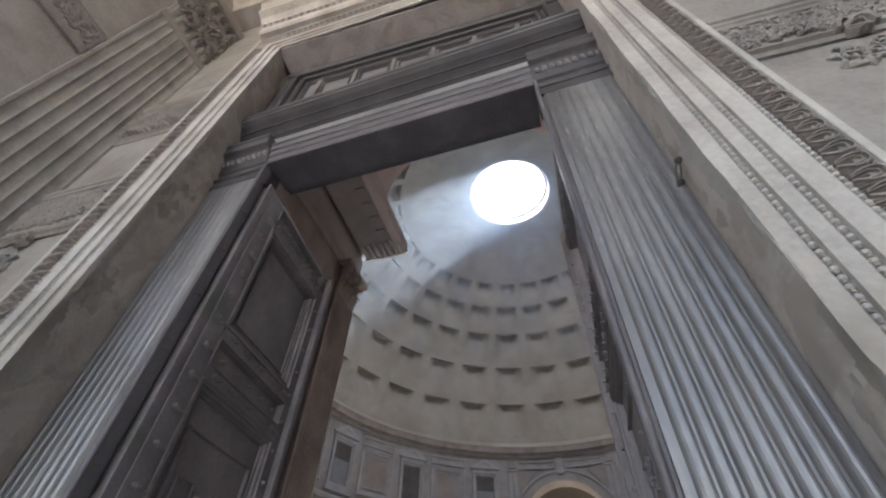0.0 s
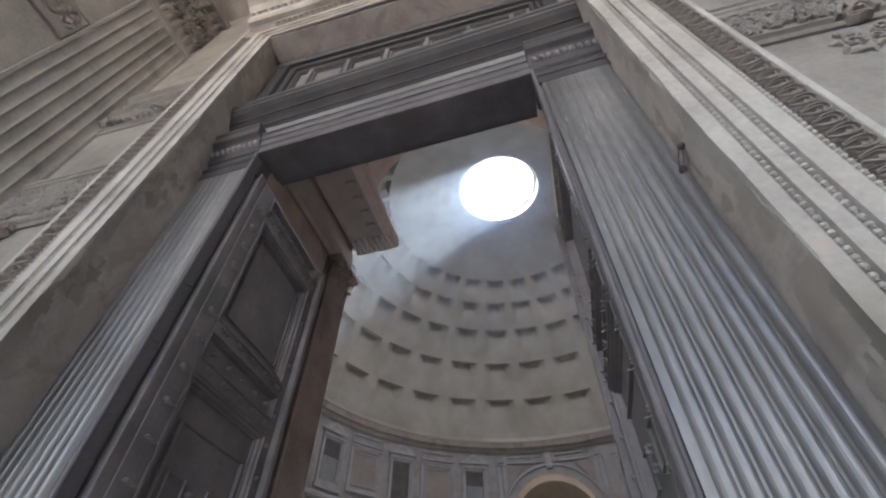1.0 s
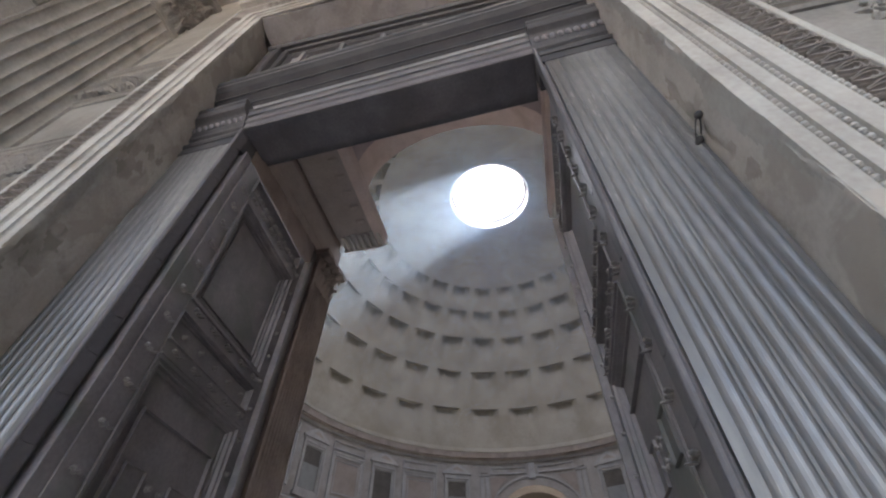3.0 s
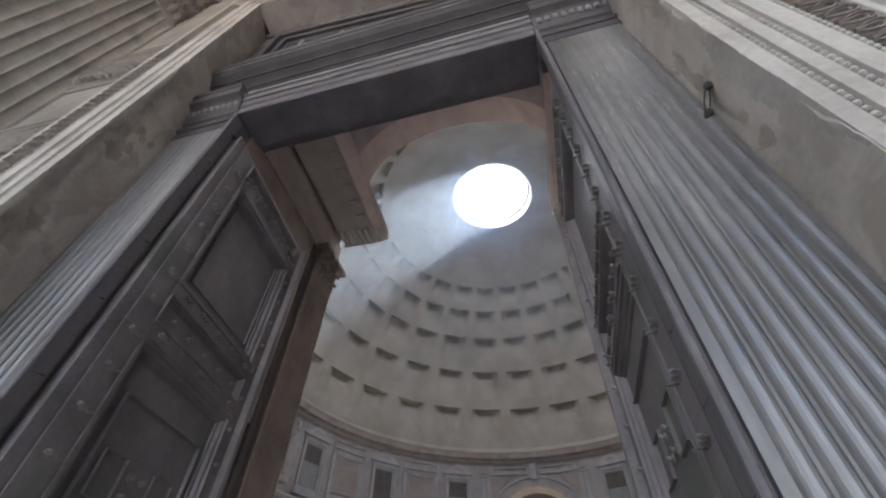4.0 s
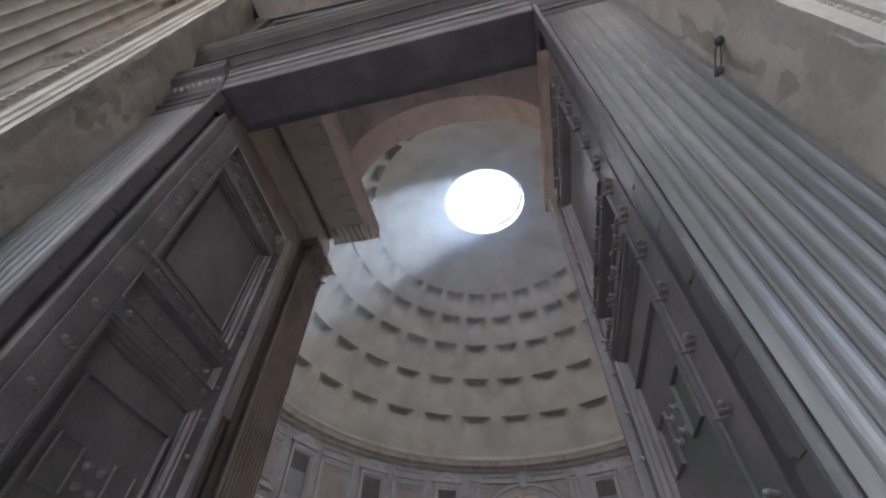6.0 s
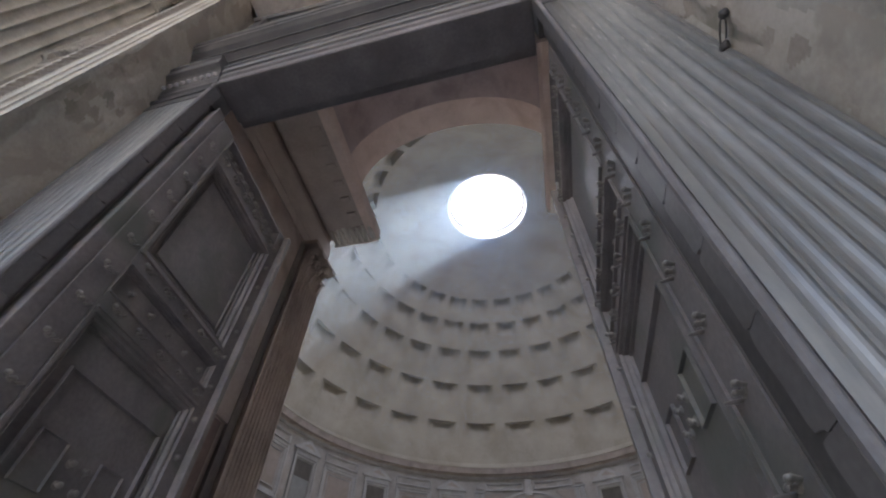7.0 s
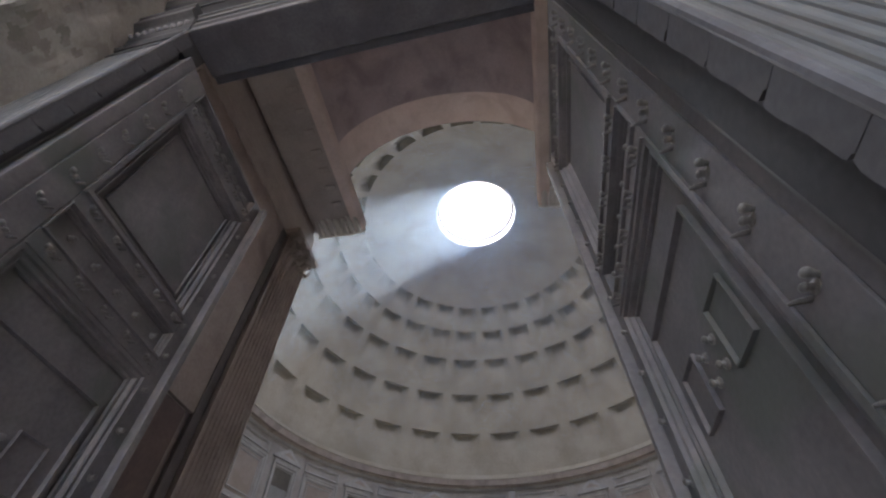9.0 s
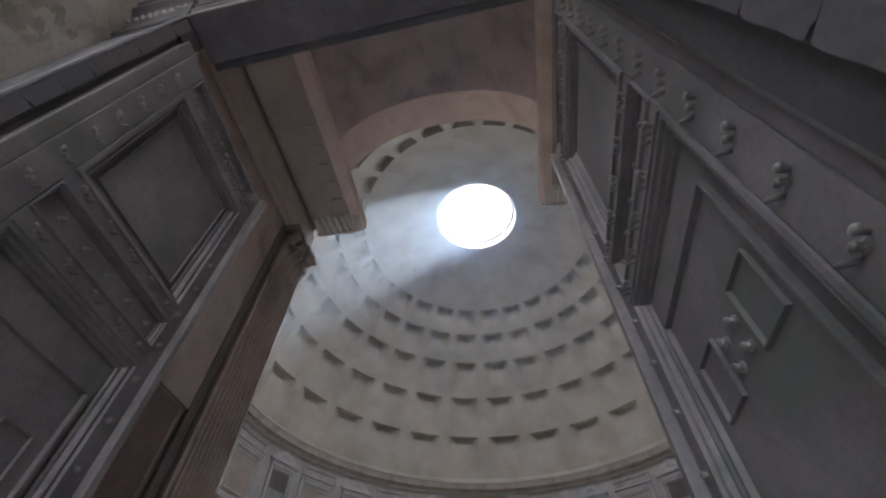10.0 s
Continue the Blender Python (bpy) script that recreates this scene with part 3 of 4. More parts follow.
for k in range(5):
    x = -1.4 + 0.70 * k
    part("pane_frame", sweep(bmesh.new(), [(0, 0), (0, .03), (.02, .035), (.035, .012), (.035, 0)], [((x + a * .27, -27.802, z), (-a, 0, b), (0, -1, 0)) for a, z, b in ((-1, 8.42, 1), (1, 8.42, 1), (1, 9.24, -1), (-1, 9.24, -1))], True, True), BLACK_BRONZE, grille)
    part("pane_boss", turned(bmesh.new(), [(0, .17), (.012, .165), (.02, .12), (.03, .10), (.034, .03)], 20, Matrix.Translation((x, -27.80, 8.83)) @ Euler((0, 0, radians(-90))).to_matrix().to_4x4()), BRONZE, grille, "round bronze boss")

# iron hook on the plaster reveal
hook = thing("iron_hook", "small dark iron hook with a knobbed stem in worn plaster", "hook", at=(2.47, -28.1, 4.5))
foot, along = Vector((2.425, -28.045, 4.335)), Vector((0, -.14, .07))
loop = [foot + along * q + Vector((w * .017, 0, 0)) for w, q in ((-.8, 0), (-1, .35), (-.9, .7), (-.45, .95), (.2, 1.0), (.8, .82), (1, .5), (.9, .2))]
part("loop", sweep(bmesh.new(), [(.0085 * math.cos(2 * math.pi * k / 8), .0085 * math.sin(2 * math.pi * k / 8)) for k in range(8)], [(p, (.7, .4, .6), (0, .45, .9)) for p in loop]), BLACK_BRONZE, hook, "bent iron loop")
part("head", turned(bmesh.new(), [(0, .010), (.012, .024), (.035, .027), (.05, .016), (.056, .006)], 12, Matrix.Translation(foot + along * .85) @ Euler((0, 0, radians(-90))).to_matrix().to_4x4()), BLACK_BRONZE, hook)
part("bulb", turned(bmesh.new(), [(-.02, .012), (0, .026), (.025, .028), (.045, .018), (.055, .006)], 12, Matrix.Translation(foot + Vector((.01, .03, 0))) @ Euler((0, 0, radians(-90))).to_matrix().to_4x4()), BLACK_BRONZE, hook)


# ---- stone surround of the doorway ----
surround = thing("marble_door_surround", "carved marble door surround with bead rows and leaf moulding", "door surround", at=(0, -28.46, 0))
AX, AZ, AY = 2.39, 9.85, -28.462
AYL = -28.387


def round_door(prof, bm=None, z0=0.0):
    """A moulding up one side of the doorway, over it and down the other; profile of (outward, forward)."""
    bm = bm or bmesh.new()
    f = (0, -1, 0)
    return sweep(bm, prof, [((-AX, AYL, z0), (-1, 0, 0), f), ((-AX, AYL, AZ), (-1, 0, 1), f), ((AX, AY, AZ), (1, 0, 1), f), ((AX, AY, z0), (1, 0, 0), f)])


part("inner_fascia", round_door([(0.02, 0), (0.02, 0.03), (0.115, 0.03), (0.115, 0)]), MARBLE, surround)
part("bead_bed", round_door([(0.115, 0), (0.115, 0.010), (0.167, 0.010), (0.167, 0)]), STAINED, surround)
part("middle_fascia", round_door([(0.167, 0), (0.167, 0.041), (0.253, 0.041), (0.253, 0)]), MARBLE, surround)
part("bead_bed", round_door([(0.253, 0), (0.253, 0.024), (0.307, 0.024), (0.307, 0)]), STAINED, surround)
part("outer_fascia", round_door([(0.307, 0), (0.307, 0.056), (0.425, 0.056), (0.425, 0)]), MARBLE, surround)
part("leaf_bed", round_door([(0.425, 0), (0.425, 0.042), (0.455, 0.044), (0.50, 0.056), (0.56, 0.07), (0.612, 0.082), (0.612, 0)]), STAINED, surround)
part("outer_fillet", round_door([(0.612, 0), (0.612, 0.098), (0.618, 0.102), (0.655, 0.102), (0.662, 0.095), (0.662, 0)]), MARBLE, surround)


# chipped plaster and stone edge of the reveals
def reveal(side):
    nz, ny = 420, 22
    back, wide = (-27.99, 2.474) if side > 0 else (-27.80, 2.615)
    ay = AY if side > 0 else AYL
    bm = bmesh.new()
    grid = []
    for i in range(nz + 1):
        z = 9.86 * i / nz
        chip = max(0, noise.noise((z * 1.3, side * 7, 0)) - .05) * .045 + max(0, noise.noise((z * 5, side * 3, 4))) * .02 + max(0, noise.noise((z * 17, side * 3, 9))) * .016
        row = []
        for j in range(ny + 1):
            t = j / ny
            y = back + (ay - .032 + chip - back) * t
            x = wide - (wide - 2.399) * t + .010 * noise.noise((y * 6, z * 2.2, side * 5)) + .02 * max(0, noise.noise((y * 2.3, z * 1.1, side * 9)) - .15)
            flake = noise.noise((y * 2.6 + side * 11, z * 1.3, 3.7)) + .35 * noise.noise((y * 9, z * 6, side * 2.0))
            x += .012 * min(1, max(0, (flake - .18) * 14))
            if j == ny:
                x += chip * .6
            row.append(bm.verts.new((side * x, y, z)))
        row.append(bm.verts.new((side * (AX + .03 + chip * .6), ay - .0305, z)))
        row.append(bm.verts.new((side * (AX + .112), ay - .0305, z)))
        row.append(bm.verts.new((side * (AX + .112), ay + .05, z)))
        row.append(bm.verts.new((side * 2.66, back, z)))
        grid.append(row)
    for a, b in zip(grid, grid[1:]):
        n = len(a)
        for j in range(n):
            bm.faces.new((a[j], a[(j + 1) % n], b[(j + 1) % n], b[j]))
    bm.faces.new(grid[0])
    bm.faces.new(grid[-1][::-1])
    ob = part("chipped_reveal", bm, PLASTER, surround, "worn plaster reveal chipped back to pale stone at its edge", True)
    ob.data.materials.append(MARBLE)
    ob.data.materials.append(OLD_PLASTER)
    for p in ob.data.polygons:
        y, z = p.center.y, p.center.z
        bare = .10 + .17 * noise.noise((z * 1.5, side * 4, 8.5)) + .06 * noise.noise((z * 6, side * 2, 1.5)) + .016 * noise.noise((z * 21, y * 21, 3.0))
        if y < ay - .032 + bare:
            p.material_index = 1
        elif noise.noise((y * 2.6 + side * 11, z * 1.3, 3.7)) + .35 * noise.noise((y * 9, z * 6, side * 2.0)) + .25 * noise.noise((y * 3, z * .8, 7.7)) > (.18 if side > 0 else .30):
            p.material_index = 2
    return ob


for s in (-1, 1):
    reveal(s)


def bead_row(u, fwd, r, pitch):
    """Round beads with thin reels between them, along one row of the surround."""
    verts, faces = [], []

    def blob(c, along, rl, rr):
        other = Vector((0, 0, 1)) if abs(along[0]) else Vector((1, 0, 0))
        a, b, f = Vector(along), other, Vector((0, -1, 0))
        i = len(verts)
        for s, q in ((-1, .35), (-.45, .9), (.45, .9), (1, .35)):
            for k in range(5):
                t = math.pi * k / 4
                verts.append(c + a * (s * rl) + b * (rr * q * math.cos(t)) + f * (rr * q * math.sin(t)))
        for s in range(3):
            for k in range(4):
                faces.append((i + s * 5 + k, i + s * 5 + k + 1, i + s * 5 + k + 6, i + s * 5 + k + 5))
        faces.append(tuple(i + k for k in range(5)))
        faces.append(tuple(i + 15 + k for k in range(4, -1, -1)))

    n = int((AZ - 1.2) / pitch)
    for side in (-1, 1):
        y = (AY if side > 0 else AYL) - fwd
        for k in range(n):
            z = 1.2 + pitch * k
            blob(Vector((side * (AX + u), y, z)), (0, 0, 1), pitch * .36, r)
            blob(Vector((side * (AX + u), y, z + pitch * .5)), (0, 0, 1), pitch * .08, r * .8)
    for k in range(int(2 * AX / pitch)):
        x = -AX + pitch * k
        blob(Vector((x, AYL + (AY - AYL) * (x + AX) / (2 * AX) - fwd, AZ + u)), (1, 0, 0), pitch * .36, r)
    me = bpy.data.meshes.new("bead_row")
    me.from_pydata(verts, [], faces)
    me.materials.append(MARBLE)
    ob = put("bead_row", me, Matrix.Identity(4), surround)
    return tagged(ob, kind="stuff")


bead_row(0.141, 0.016, 0.02, 0.05)
bead_row(0.28, 0.03, 0.021, 0.05)
bead_row(0.442, 0.052, 0.017, 0.046)


def leaf_bm():
    """A carved leaf of curling fingers fanned from its foot, with a dart beside it; x runs outward, y along the row, z out of the stone."""
    bm = bmesh.new()

    def finger(pts, w, h):
        fr = []
        for k, (x, y) in enumerate(pts):
            a, c = pts[max(k - 1, 0)], pts[min(k + 1, len(pts) - 1)]
            d = Vector((c[0] - a[0], c[1] - a[1], 0)).normalized()
            q = (.55, 1, 1, .9, .45)[min(k, 4)]
            fr.append(((x, y, 0), (-d.y * w * q, d.x * w * q, 0), (0, 0, h * (.6 + .4 * q))))
        sweep(bm, [(-1, -.5), (1, -.5), (.55, .8), (0, 1), (-.55, .8)], fr)

    half = [(.015, .014), (.05, .032), (.09, .046), (.13, .050), (.16, .040), (.178, .016)]
    for size, w, h in ((1.0, .0085, .026), (.56, .007, .02)):
        loop = [(.012 + x * (.62 + .38 * size), y * size) for x, y in half]
        loop = loop + [(x, -y) for x, y in loop[::-1]]
        fr = []
        for k, (x, y) in enumerate(loop):
            a, c = loop[max(k - 1, 0)], loop[min(k + 1, len(loop) - 1)]
            d = Vector((c[0] - a[0], c[1] - a[1], 0)).normalized()
            fr.append(((x, y, 0), (-d.y * w, d.x * w, 0), (0, 0, h)))
        sweep(bm, [(-1, -.5), (1, -.5), (.5, .9), (-.5, .9)], fr)
    finger([(.03, 0), (.05, 0), (.075, 0), (.10, 0), (.12, 0)], .006, .018)
    finger([(.185, .058), (.15, .058), (.10, .058), (.05, .058), (.0, .058)], .0085, .022)
    for q in (-1, 1):
        finger([(.19, q * .036), (.178, q * .046), (.165, q * .050), (.15, q * .052), (.135, q * .053)], .006, .016)
        finger([(.005, q * .036), (.02, q * .041), (.04, q * .045), (.055, q * .047), (.07, q * .048)], .006, .014)
    return bm


def stretched(bm):
    bm.transform(Matrix.Diagonal((.82, .92, 1.0, 1)))
    return bm


def worn(bm, seed, amount=.009):
    for v in bm.verts:
        v.co += Vector(noise.noise_vector(v.co * 26 + Vector((seed * 3.1, 0, 0)))) * amount
    return bm


LEAVES = [mesh_of("leaf", worn(stretched(leaf_bm()), k, .006), STAINED) for k in range(6)]
slope = math.atan2(0.038, 0.16)
for side in (-1, 1):
    for k in range(75):
        z = 1.3 + 0.117 * k
        m = Matrix.Translation((side * (AX + .447), (AY if side > 0 else AYL) - .045, z)) @ Matrix(((side, 0, 0, 0), (0, 0, -1, 0), (0, 1, 0, 0), (0, 0, 0, 1))) @ Euler((0, -slope, 0)).to_matrix().to_4x4()
        put("leaf", LEAVES[(k * 5 + k // 4) % 6], m, surround)
for k in range(42):
    x = -2.4 + 0.117 * k
    m = Matrix.Translation((x, AYL + (AY - AYL) * (x + AX) / (2 * AX) - .045, AZ + .447)) @ Matrix(((0, 1, 0, 0), (0, 0, -1, 0), (1, 0, 0, 0), (0, 0, 0, 1))) @ Euler((0, -slope, 0)).to_matrix().to_4x4()
    put("leaf", LEAVES[(k * 5 + k // 4) % 6], m, surround)
# cornice over the surround
hood = thing("marble_hood_cornice", "projecting marble cornice above the door surround", "cornice", at=(0, -28.5, 11))
part("hood_moulding", moulding_x([(AY, 10.56), (AY - .12, 10.57), (AY - .16, 10.64), (AY - .16, 10.8), (AY - .3, 10.95), (AY - .42, 11.0), (AY - .42, 11.2), (AY - .5, 11.3), (AY, 11.4)], -3.02, 3.3), MARBLE, hood)
for k in range(46):
    part("dentil", boxed(-2.98 + .135 * k, -2.90 + .135 * k, AY - .22, AY - .155, 10.81, 10.91), MARBLE, hood)


# ---- carved reliefs on the porch wall ----
def foliage(w, h, n, seed, deep=0.05, size=0.05):
    """Carved scrolls, leaves and fruit filling a strip w by h, standing out along +z."""
    rnd = random.Random(seed)
    bm = bmesh.new()
    for k in range(n):
        x, y = rnd.uniform(0, w), h * (0.5 + 0.42 * math.sin(k * 2.4 + seed) * rnd.uniform(.3, 1))
        kind = rnd.random()
        s = size * rnd.uniform(.55, 1.25)
        a = rnd.uniform(0, 6.28)
        m = Matrix.Translation((x, y, 0)) @ Euler((rnd.uniform(-.35, .35), rnd.uniform(-.35, .35), a)).to_matrix().to_4x4()
        if kind < 0.62:
            pts = [(-s, 0, 0), (-.3 * s, .42 * s, deep * .4), (.5 * s, .3 * s, deep * .55), (1.25 * s, 0, deep * .2), (.5 * s, -.3 * s, deep * .55), (-.3 * s, -.42 * s, deep * .4)]
            vs = [bm.verts.new(m @ Vector(p)) for p in pts]
            top = bm.verts.new(m @ Vector((.1 * s, 0, deep * .8)))
            low = [bm.verts.new((*(m @ Vector(p)).xy, -.01)) for p in pts]
            for i in range(6):
                bm.faces.new((vs[i], vs[(i + 1) % 6], top))
                bm.faces.new((low[i], low[(i + 1) % 6], vs[(i + 1) % 6], vs[i]))
        elif kind < 0.82:
            bmesh.ops.create_icosphere(bm, subdivisions=1, radius=s * .5, matrix=Matrix.Translation((x, y, deep * .35)) @ Matrix.Diagonal((1, 1, deep / s * .9, 1)))
        else:
            c = [(s * (1 - t / 9) * math.cos(a + t * .8), s * (1 - t / 9) * math.sin(a + t * .8)) for t in range(9)]
            fr = [((x + p[0], y + p[1], deep * .3), (math.cos(a + i * .8), math.sin(a + i * .8), 0), (0, 0, 1)) for i, p in enumerate(c)]
            sweep(bm, [(-.009, -deep * .35), (.009, -deep * .35), (.007, deep * .4), (-.007, deep * .4)], fr)
    return bm


FACE_N = Matrix(((1, 0, 0, 0), (0, 0, -1, 0), (0, 1, 0, 0), (0, 0, 0, 1)))


def carved_frieze(x0, x1, z0, z1, seed, label, shelf, gap=0.0, proud=0.045, deep=0.05, size=0.038, tall=1.0, dense=1.0):
    y = -28.465 if x0 > 0 else YL - .004
    t = thing("carved_frieze", label, "relief", "carved relief panels", at=((x0 + x1) / 2, y, z0))
    part("slab", boxed(x0, x1, y - proud, y, z0, z1, 0.006), WALL_MARBLE, t)
    bm = foliage(x1 - x0, z1 - z0, int(420 * dense * (x1 - x0) * (z1 - z0) / .4), seed, deep, size)
    bm.transform(Matrix.Translation((x0, y - proud, z0)) @ FACE_N)
    part("carving", bm, WALL_MARBLE, t)
    part("lower_moulding", moulding_x([(y, z0 - .09), (y - .03, z0 - .09), (y - .05, z0 - .06), (y - .035, z0 - .035), (y - .07, z0 - .02), (y - .07, z0 - .002), (y, z0 - .002)], x0, x1), WALL_MARBLE, t)
    d = shelf
    z1 = z1 + gap
    part("upper_moulding", moulding_x([(y, z1 + .002), (y - .06, z1 + .002), (y - .07 - d * .3, z1 + .03 * tall), (y - .06 - d * .6, z1 + .045 * tall), (y - .08 - d, z1 + .06 * tall), (y - .08 - d, z1 + .1 * tall), (y - .1 - d, z1 + .11 * tall), (y - .1 - d, z1 + .15 * tall), (y, z1 + .17 * tall)], x0, x1), WALL_MARBLE, t)
    return t


carved_frieze(3.06, 4.59, 5.07, 5.53, 3, "weathered marble frieze carved with scrolls and leaves", 0.0)
carved_frieze(-4.59, -3.06, 5.33, 5.98, 5, "weathered marble frieze carved with scrolls and leaves", 0.02, 0.0, 0.08)
carved_frieze(-4.59, -3.10, 7.6, 8.25, 8, "marble garland relief under a projecting shelf", 0.03, 0.20, 0.04, 0.13, 0.07, 0.8, 0.45)
carved_frieze(3.06, 4.59, 7.45, 8.0, 9, "marble garland relief under a projecting shelf", 0.12)


def knot(x, z, seed, dy=0.0):
    """A carved ribbon knot with a scroll and hanging ends."""
    t = thing("garland_knot", "dark weathered carved knot with hanging ribbons", "relief", "garland knots", at=(x, -28.5, z))
    bm = bmesh.new()
    for s in (-1, 1):
        fr = []
        for i in range(16):
            a = i * .55
            r = .12 * (1 - i / 20)
            fr.append(((x + s * (.02 + r * math.cos(a) * .8), dy - 28.53 - .02 * math.sin(i), z + .02 + r * math.sin(a)), (math.cos(a) * s, 0, math.sin(a)), (0, -1, 0)))
        sweep(bm, [(-.022, -.03), (.022, -.03), (.015, .035), (-.015, .035)], fr)
    part("scroll", bm, STAINED, t)
    bm = foliage(.42, .34, 34, seed, .045, .055)
    bm.transform(Matrix.Translation((x - .30, dy - 28.488, z - .46)) @ FACE_N)
    tagged(part("ribbon_carving", bm, WALL_MARBLE, t), kind="stuff")


knot(3.76, 5.0, 2)
knot(-4.1, 5.14, 4, 0.18)


# plain raised field in the wall between the carved bands
def wall_field(x0, x1, z0, z1):
    t = thing("wall_slab", "flat pale marble wall slab with a worn edge", "wall slab", "marble wall slabs", at=((x0 + x1) / 2, -28.465, z0))
    part("slab_face", boxed(x0, x1, -28.485 if x0 > 0 else YL - .02, -28.463 if x0 > 0 else YL - .003, z0, z1, 0.004), WALL_MARBLE, t)


for s in (-1, 1):
    a, b = sorted((s * 3.07, s * 4.58))
    wall_field(a, b, 5.72 if s > 0 else 6.18, 7.34 if s > 0 else 7.49)
    wall_field(a, b, 1.2, 4.95 if s > 0 else 5.2)
    wall_field(a, b, 8.8, 10.5 if s > 0 else 13.15)


# ---- fluted marble antae on the side walls ----
def acanthus(x, w, z0, h, out):
    """One curling capital leaf with a ribbed, lobed blade, standing out along -y."""
    bm = bmesh.new()
    rows = []
    for v, o in ((0, .02), (.2, .035), (.4, .055), (.6, .075), (.78, .1), (.92, out), (1.0, out + .05), (.97, out + .09), (.9, out + .1)):
        ww = w * (1.05 - .5 * v ** 3) * (1 + .16 * math.sin(v * 21))
        rows.append([bm.verts.new((x + ww * q, -o + .03 * abs(q) * (1 + v) + (.012 if i % 2 else 0), z0 + h * v)) for i, q in enumerate((-1, -.66, -.33, 0, .33, .66, 1))])
    back = [[bm.verts.new((p.co.x, p.co.y + .03, p.co.z - .01)) for p in r] for r in rows]
    for grid in (rows, back):
        for a, b in zip(grid, grid[1:]):
            for i in range(6):
                bm.faces.new((a[i], a[i + 1], b[i + 1], b[i]))
    for i in (0, 6):
        for k in range(len(rows) - 1):
            bm.faces.new((rows[k][i], rows[k + 1][i], back[k + 1][i], back[k][i]))
    for k in range(6):
        bm.faces.new((rows[-1][k], rows[-1][k + 1], back[-1][k + 1], back[-1][k]))
    return bm


def anta(side):
    t = thing("marble_anta", "broad fluted marble pilaster with a carved leafy capital", "pilaster", "porch pilasters", at=(side * 4.72, -28.9, 0))
    xw, yc = side * 4.6, -28.86 if side < 0 else -29.07
    rot = Matrix.Translation((xw, yc, 0)) @ Euler((0, 0, radians(90 if side < 0 else -90))).to_matrix().to_4x4()
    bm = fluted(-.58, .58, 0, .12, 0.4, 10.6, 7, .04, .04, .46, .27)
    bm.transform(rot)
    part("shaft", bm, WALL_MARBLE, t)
    bm = boxed(-.58, .58, -.06, .12, 0, .4, 0.02)
    bm.transform(rot)
    part("base", bm, WALL_MARBLE, t)
    bm = sweep(bmesh.new(), [(-.02, 10.605), (-.035, 10.64), (-.02, 10.68), (0, 10.69), (0, 10.8), (.12, 10.8), (.12, 10.605)], [((x, 0, 0), (0, 1, 0), (0, 0, 1)) for x in (-.585, .585)])
    bm.transform(rot)
    part("necking", bm, WALL_MARBLE, t)
    bm = boxed(-.56, .56, 0.02, .12, 10.805, 12.3)
    box(bm, -.58, .58, -.25, .12, 12.3, 12.5, .03)
    bm.transform(rot)
    cap = part("capital", bm, WALL_MARBLE, t)
    for n, z0, h, out in ((7, 10.81, .55, .06), (6, 11.05, .65, .10), (5, 11.4, .8, .16)):
        for k in range(n):
            bm = acanthus(-.55 + 1.1 * (k + .5) / n, .55 / n, z0, h, out)
            bm.transform(rot)
            part("acanthus_leaf", bm, WALL_MARBLE, cap)
    bm = foliage(1.14, 1.4, 330, 31 + side, .09, .06)
    bm.transform(rot @ Matrix.Translation((-.57, -.05, 10.85)) @ FACE_N)
    tagged(part("capital_carving", bm, STAINED, t, "darker weathered leaf carving"), kind="stuff")


def side_frieze(side):
    """The carved band carried on along the side wall of the recess."""
    t = thing("carved_frieze", "carved marble leaf frieze along the porch side wall", "relief", "carved relief panels", at=(side * 4.72, -30.5, 8.42))
    a, c = sorted((side * 4.72, side * 4.68))
    part("slab", boxed(a, c, -32.8, (-29.46 if side < 0 else -29.66), 8.42, 9.0, .006), WALL_MARBLE, t)
    for z0, z1 in ((8.34, 8.417), (9.003, 9.07)):
        a, c = sorted((side * 4.72, side * 4.65))
        part("border", boxed(a, c, -32.8, (-29.46 if side < 0 else -29.66), z0, z1, .01), WALL_MARBLE, t)
    bm = foliage(3.0, .55, 330, 6 + side, .045, .055)
    bm.transform(Matrix.Translation((side * 4.68, (-29.5 if side < 0 else -29.7), 8.44)) @ Matrix(((0, 0, -side, 0), (-1, 0, 0, 0), (0, 1, 0, 0), (0, 0, 0, 1))))
    tagged(part("carving", bm, WALL_MARBLE, t), kind="stuff")


for s in (-1, 1):
    side_frieze(s)
for s in (-1, 1):
    anta(s)
structure("entablature_porch", moulding_x([(-28.2, 13.2), (-28.75, 13.22), (-28.8, 13.4), (-28.95, 13.6), (-28.95, 13.9), (-28.2, 14.1)], -4.7, 4.7), MARBLE, "marble entablature high on the porch wall", "cornice")

# ---- side entablatures and pilasters of the passage ----
def moulding_y(profile, y0, y1, side):
    """A straight moulding along y: profile of (distance from the wall, height)."""
    return sweep(bmesh.new(), profile, [((side * PW, y, 0), (-side, 0, 0), (0, 0, 1)) for y in (y0, y1)])


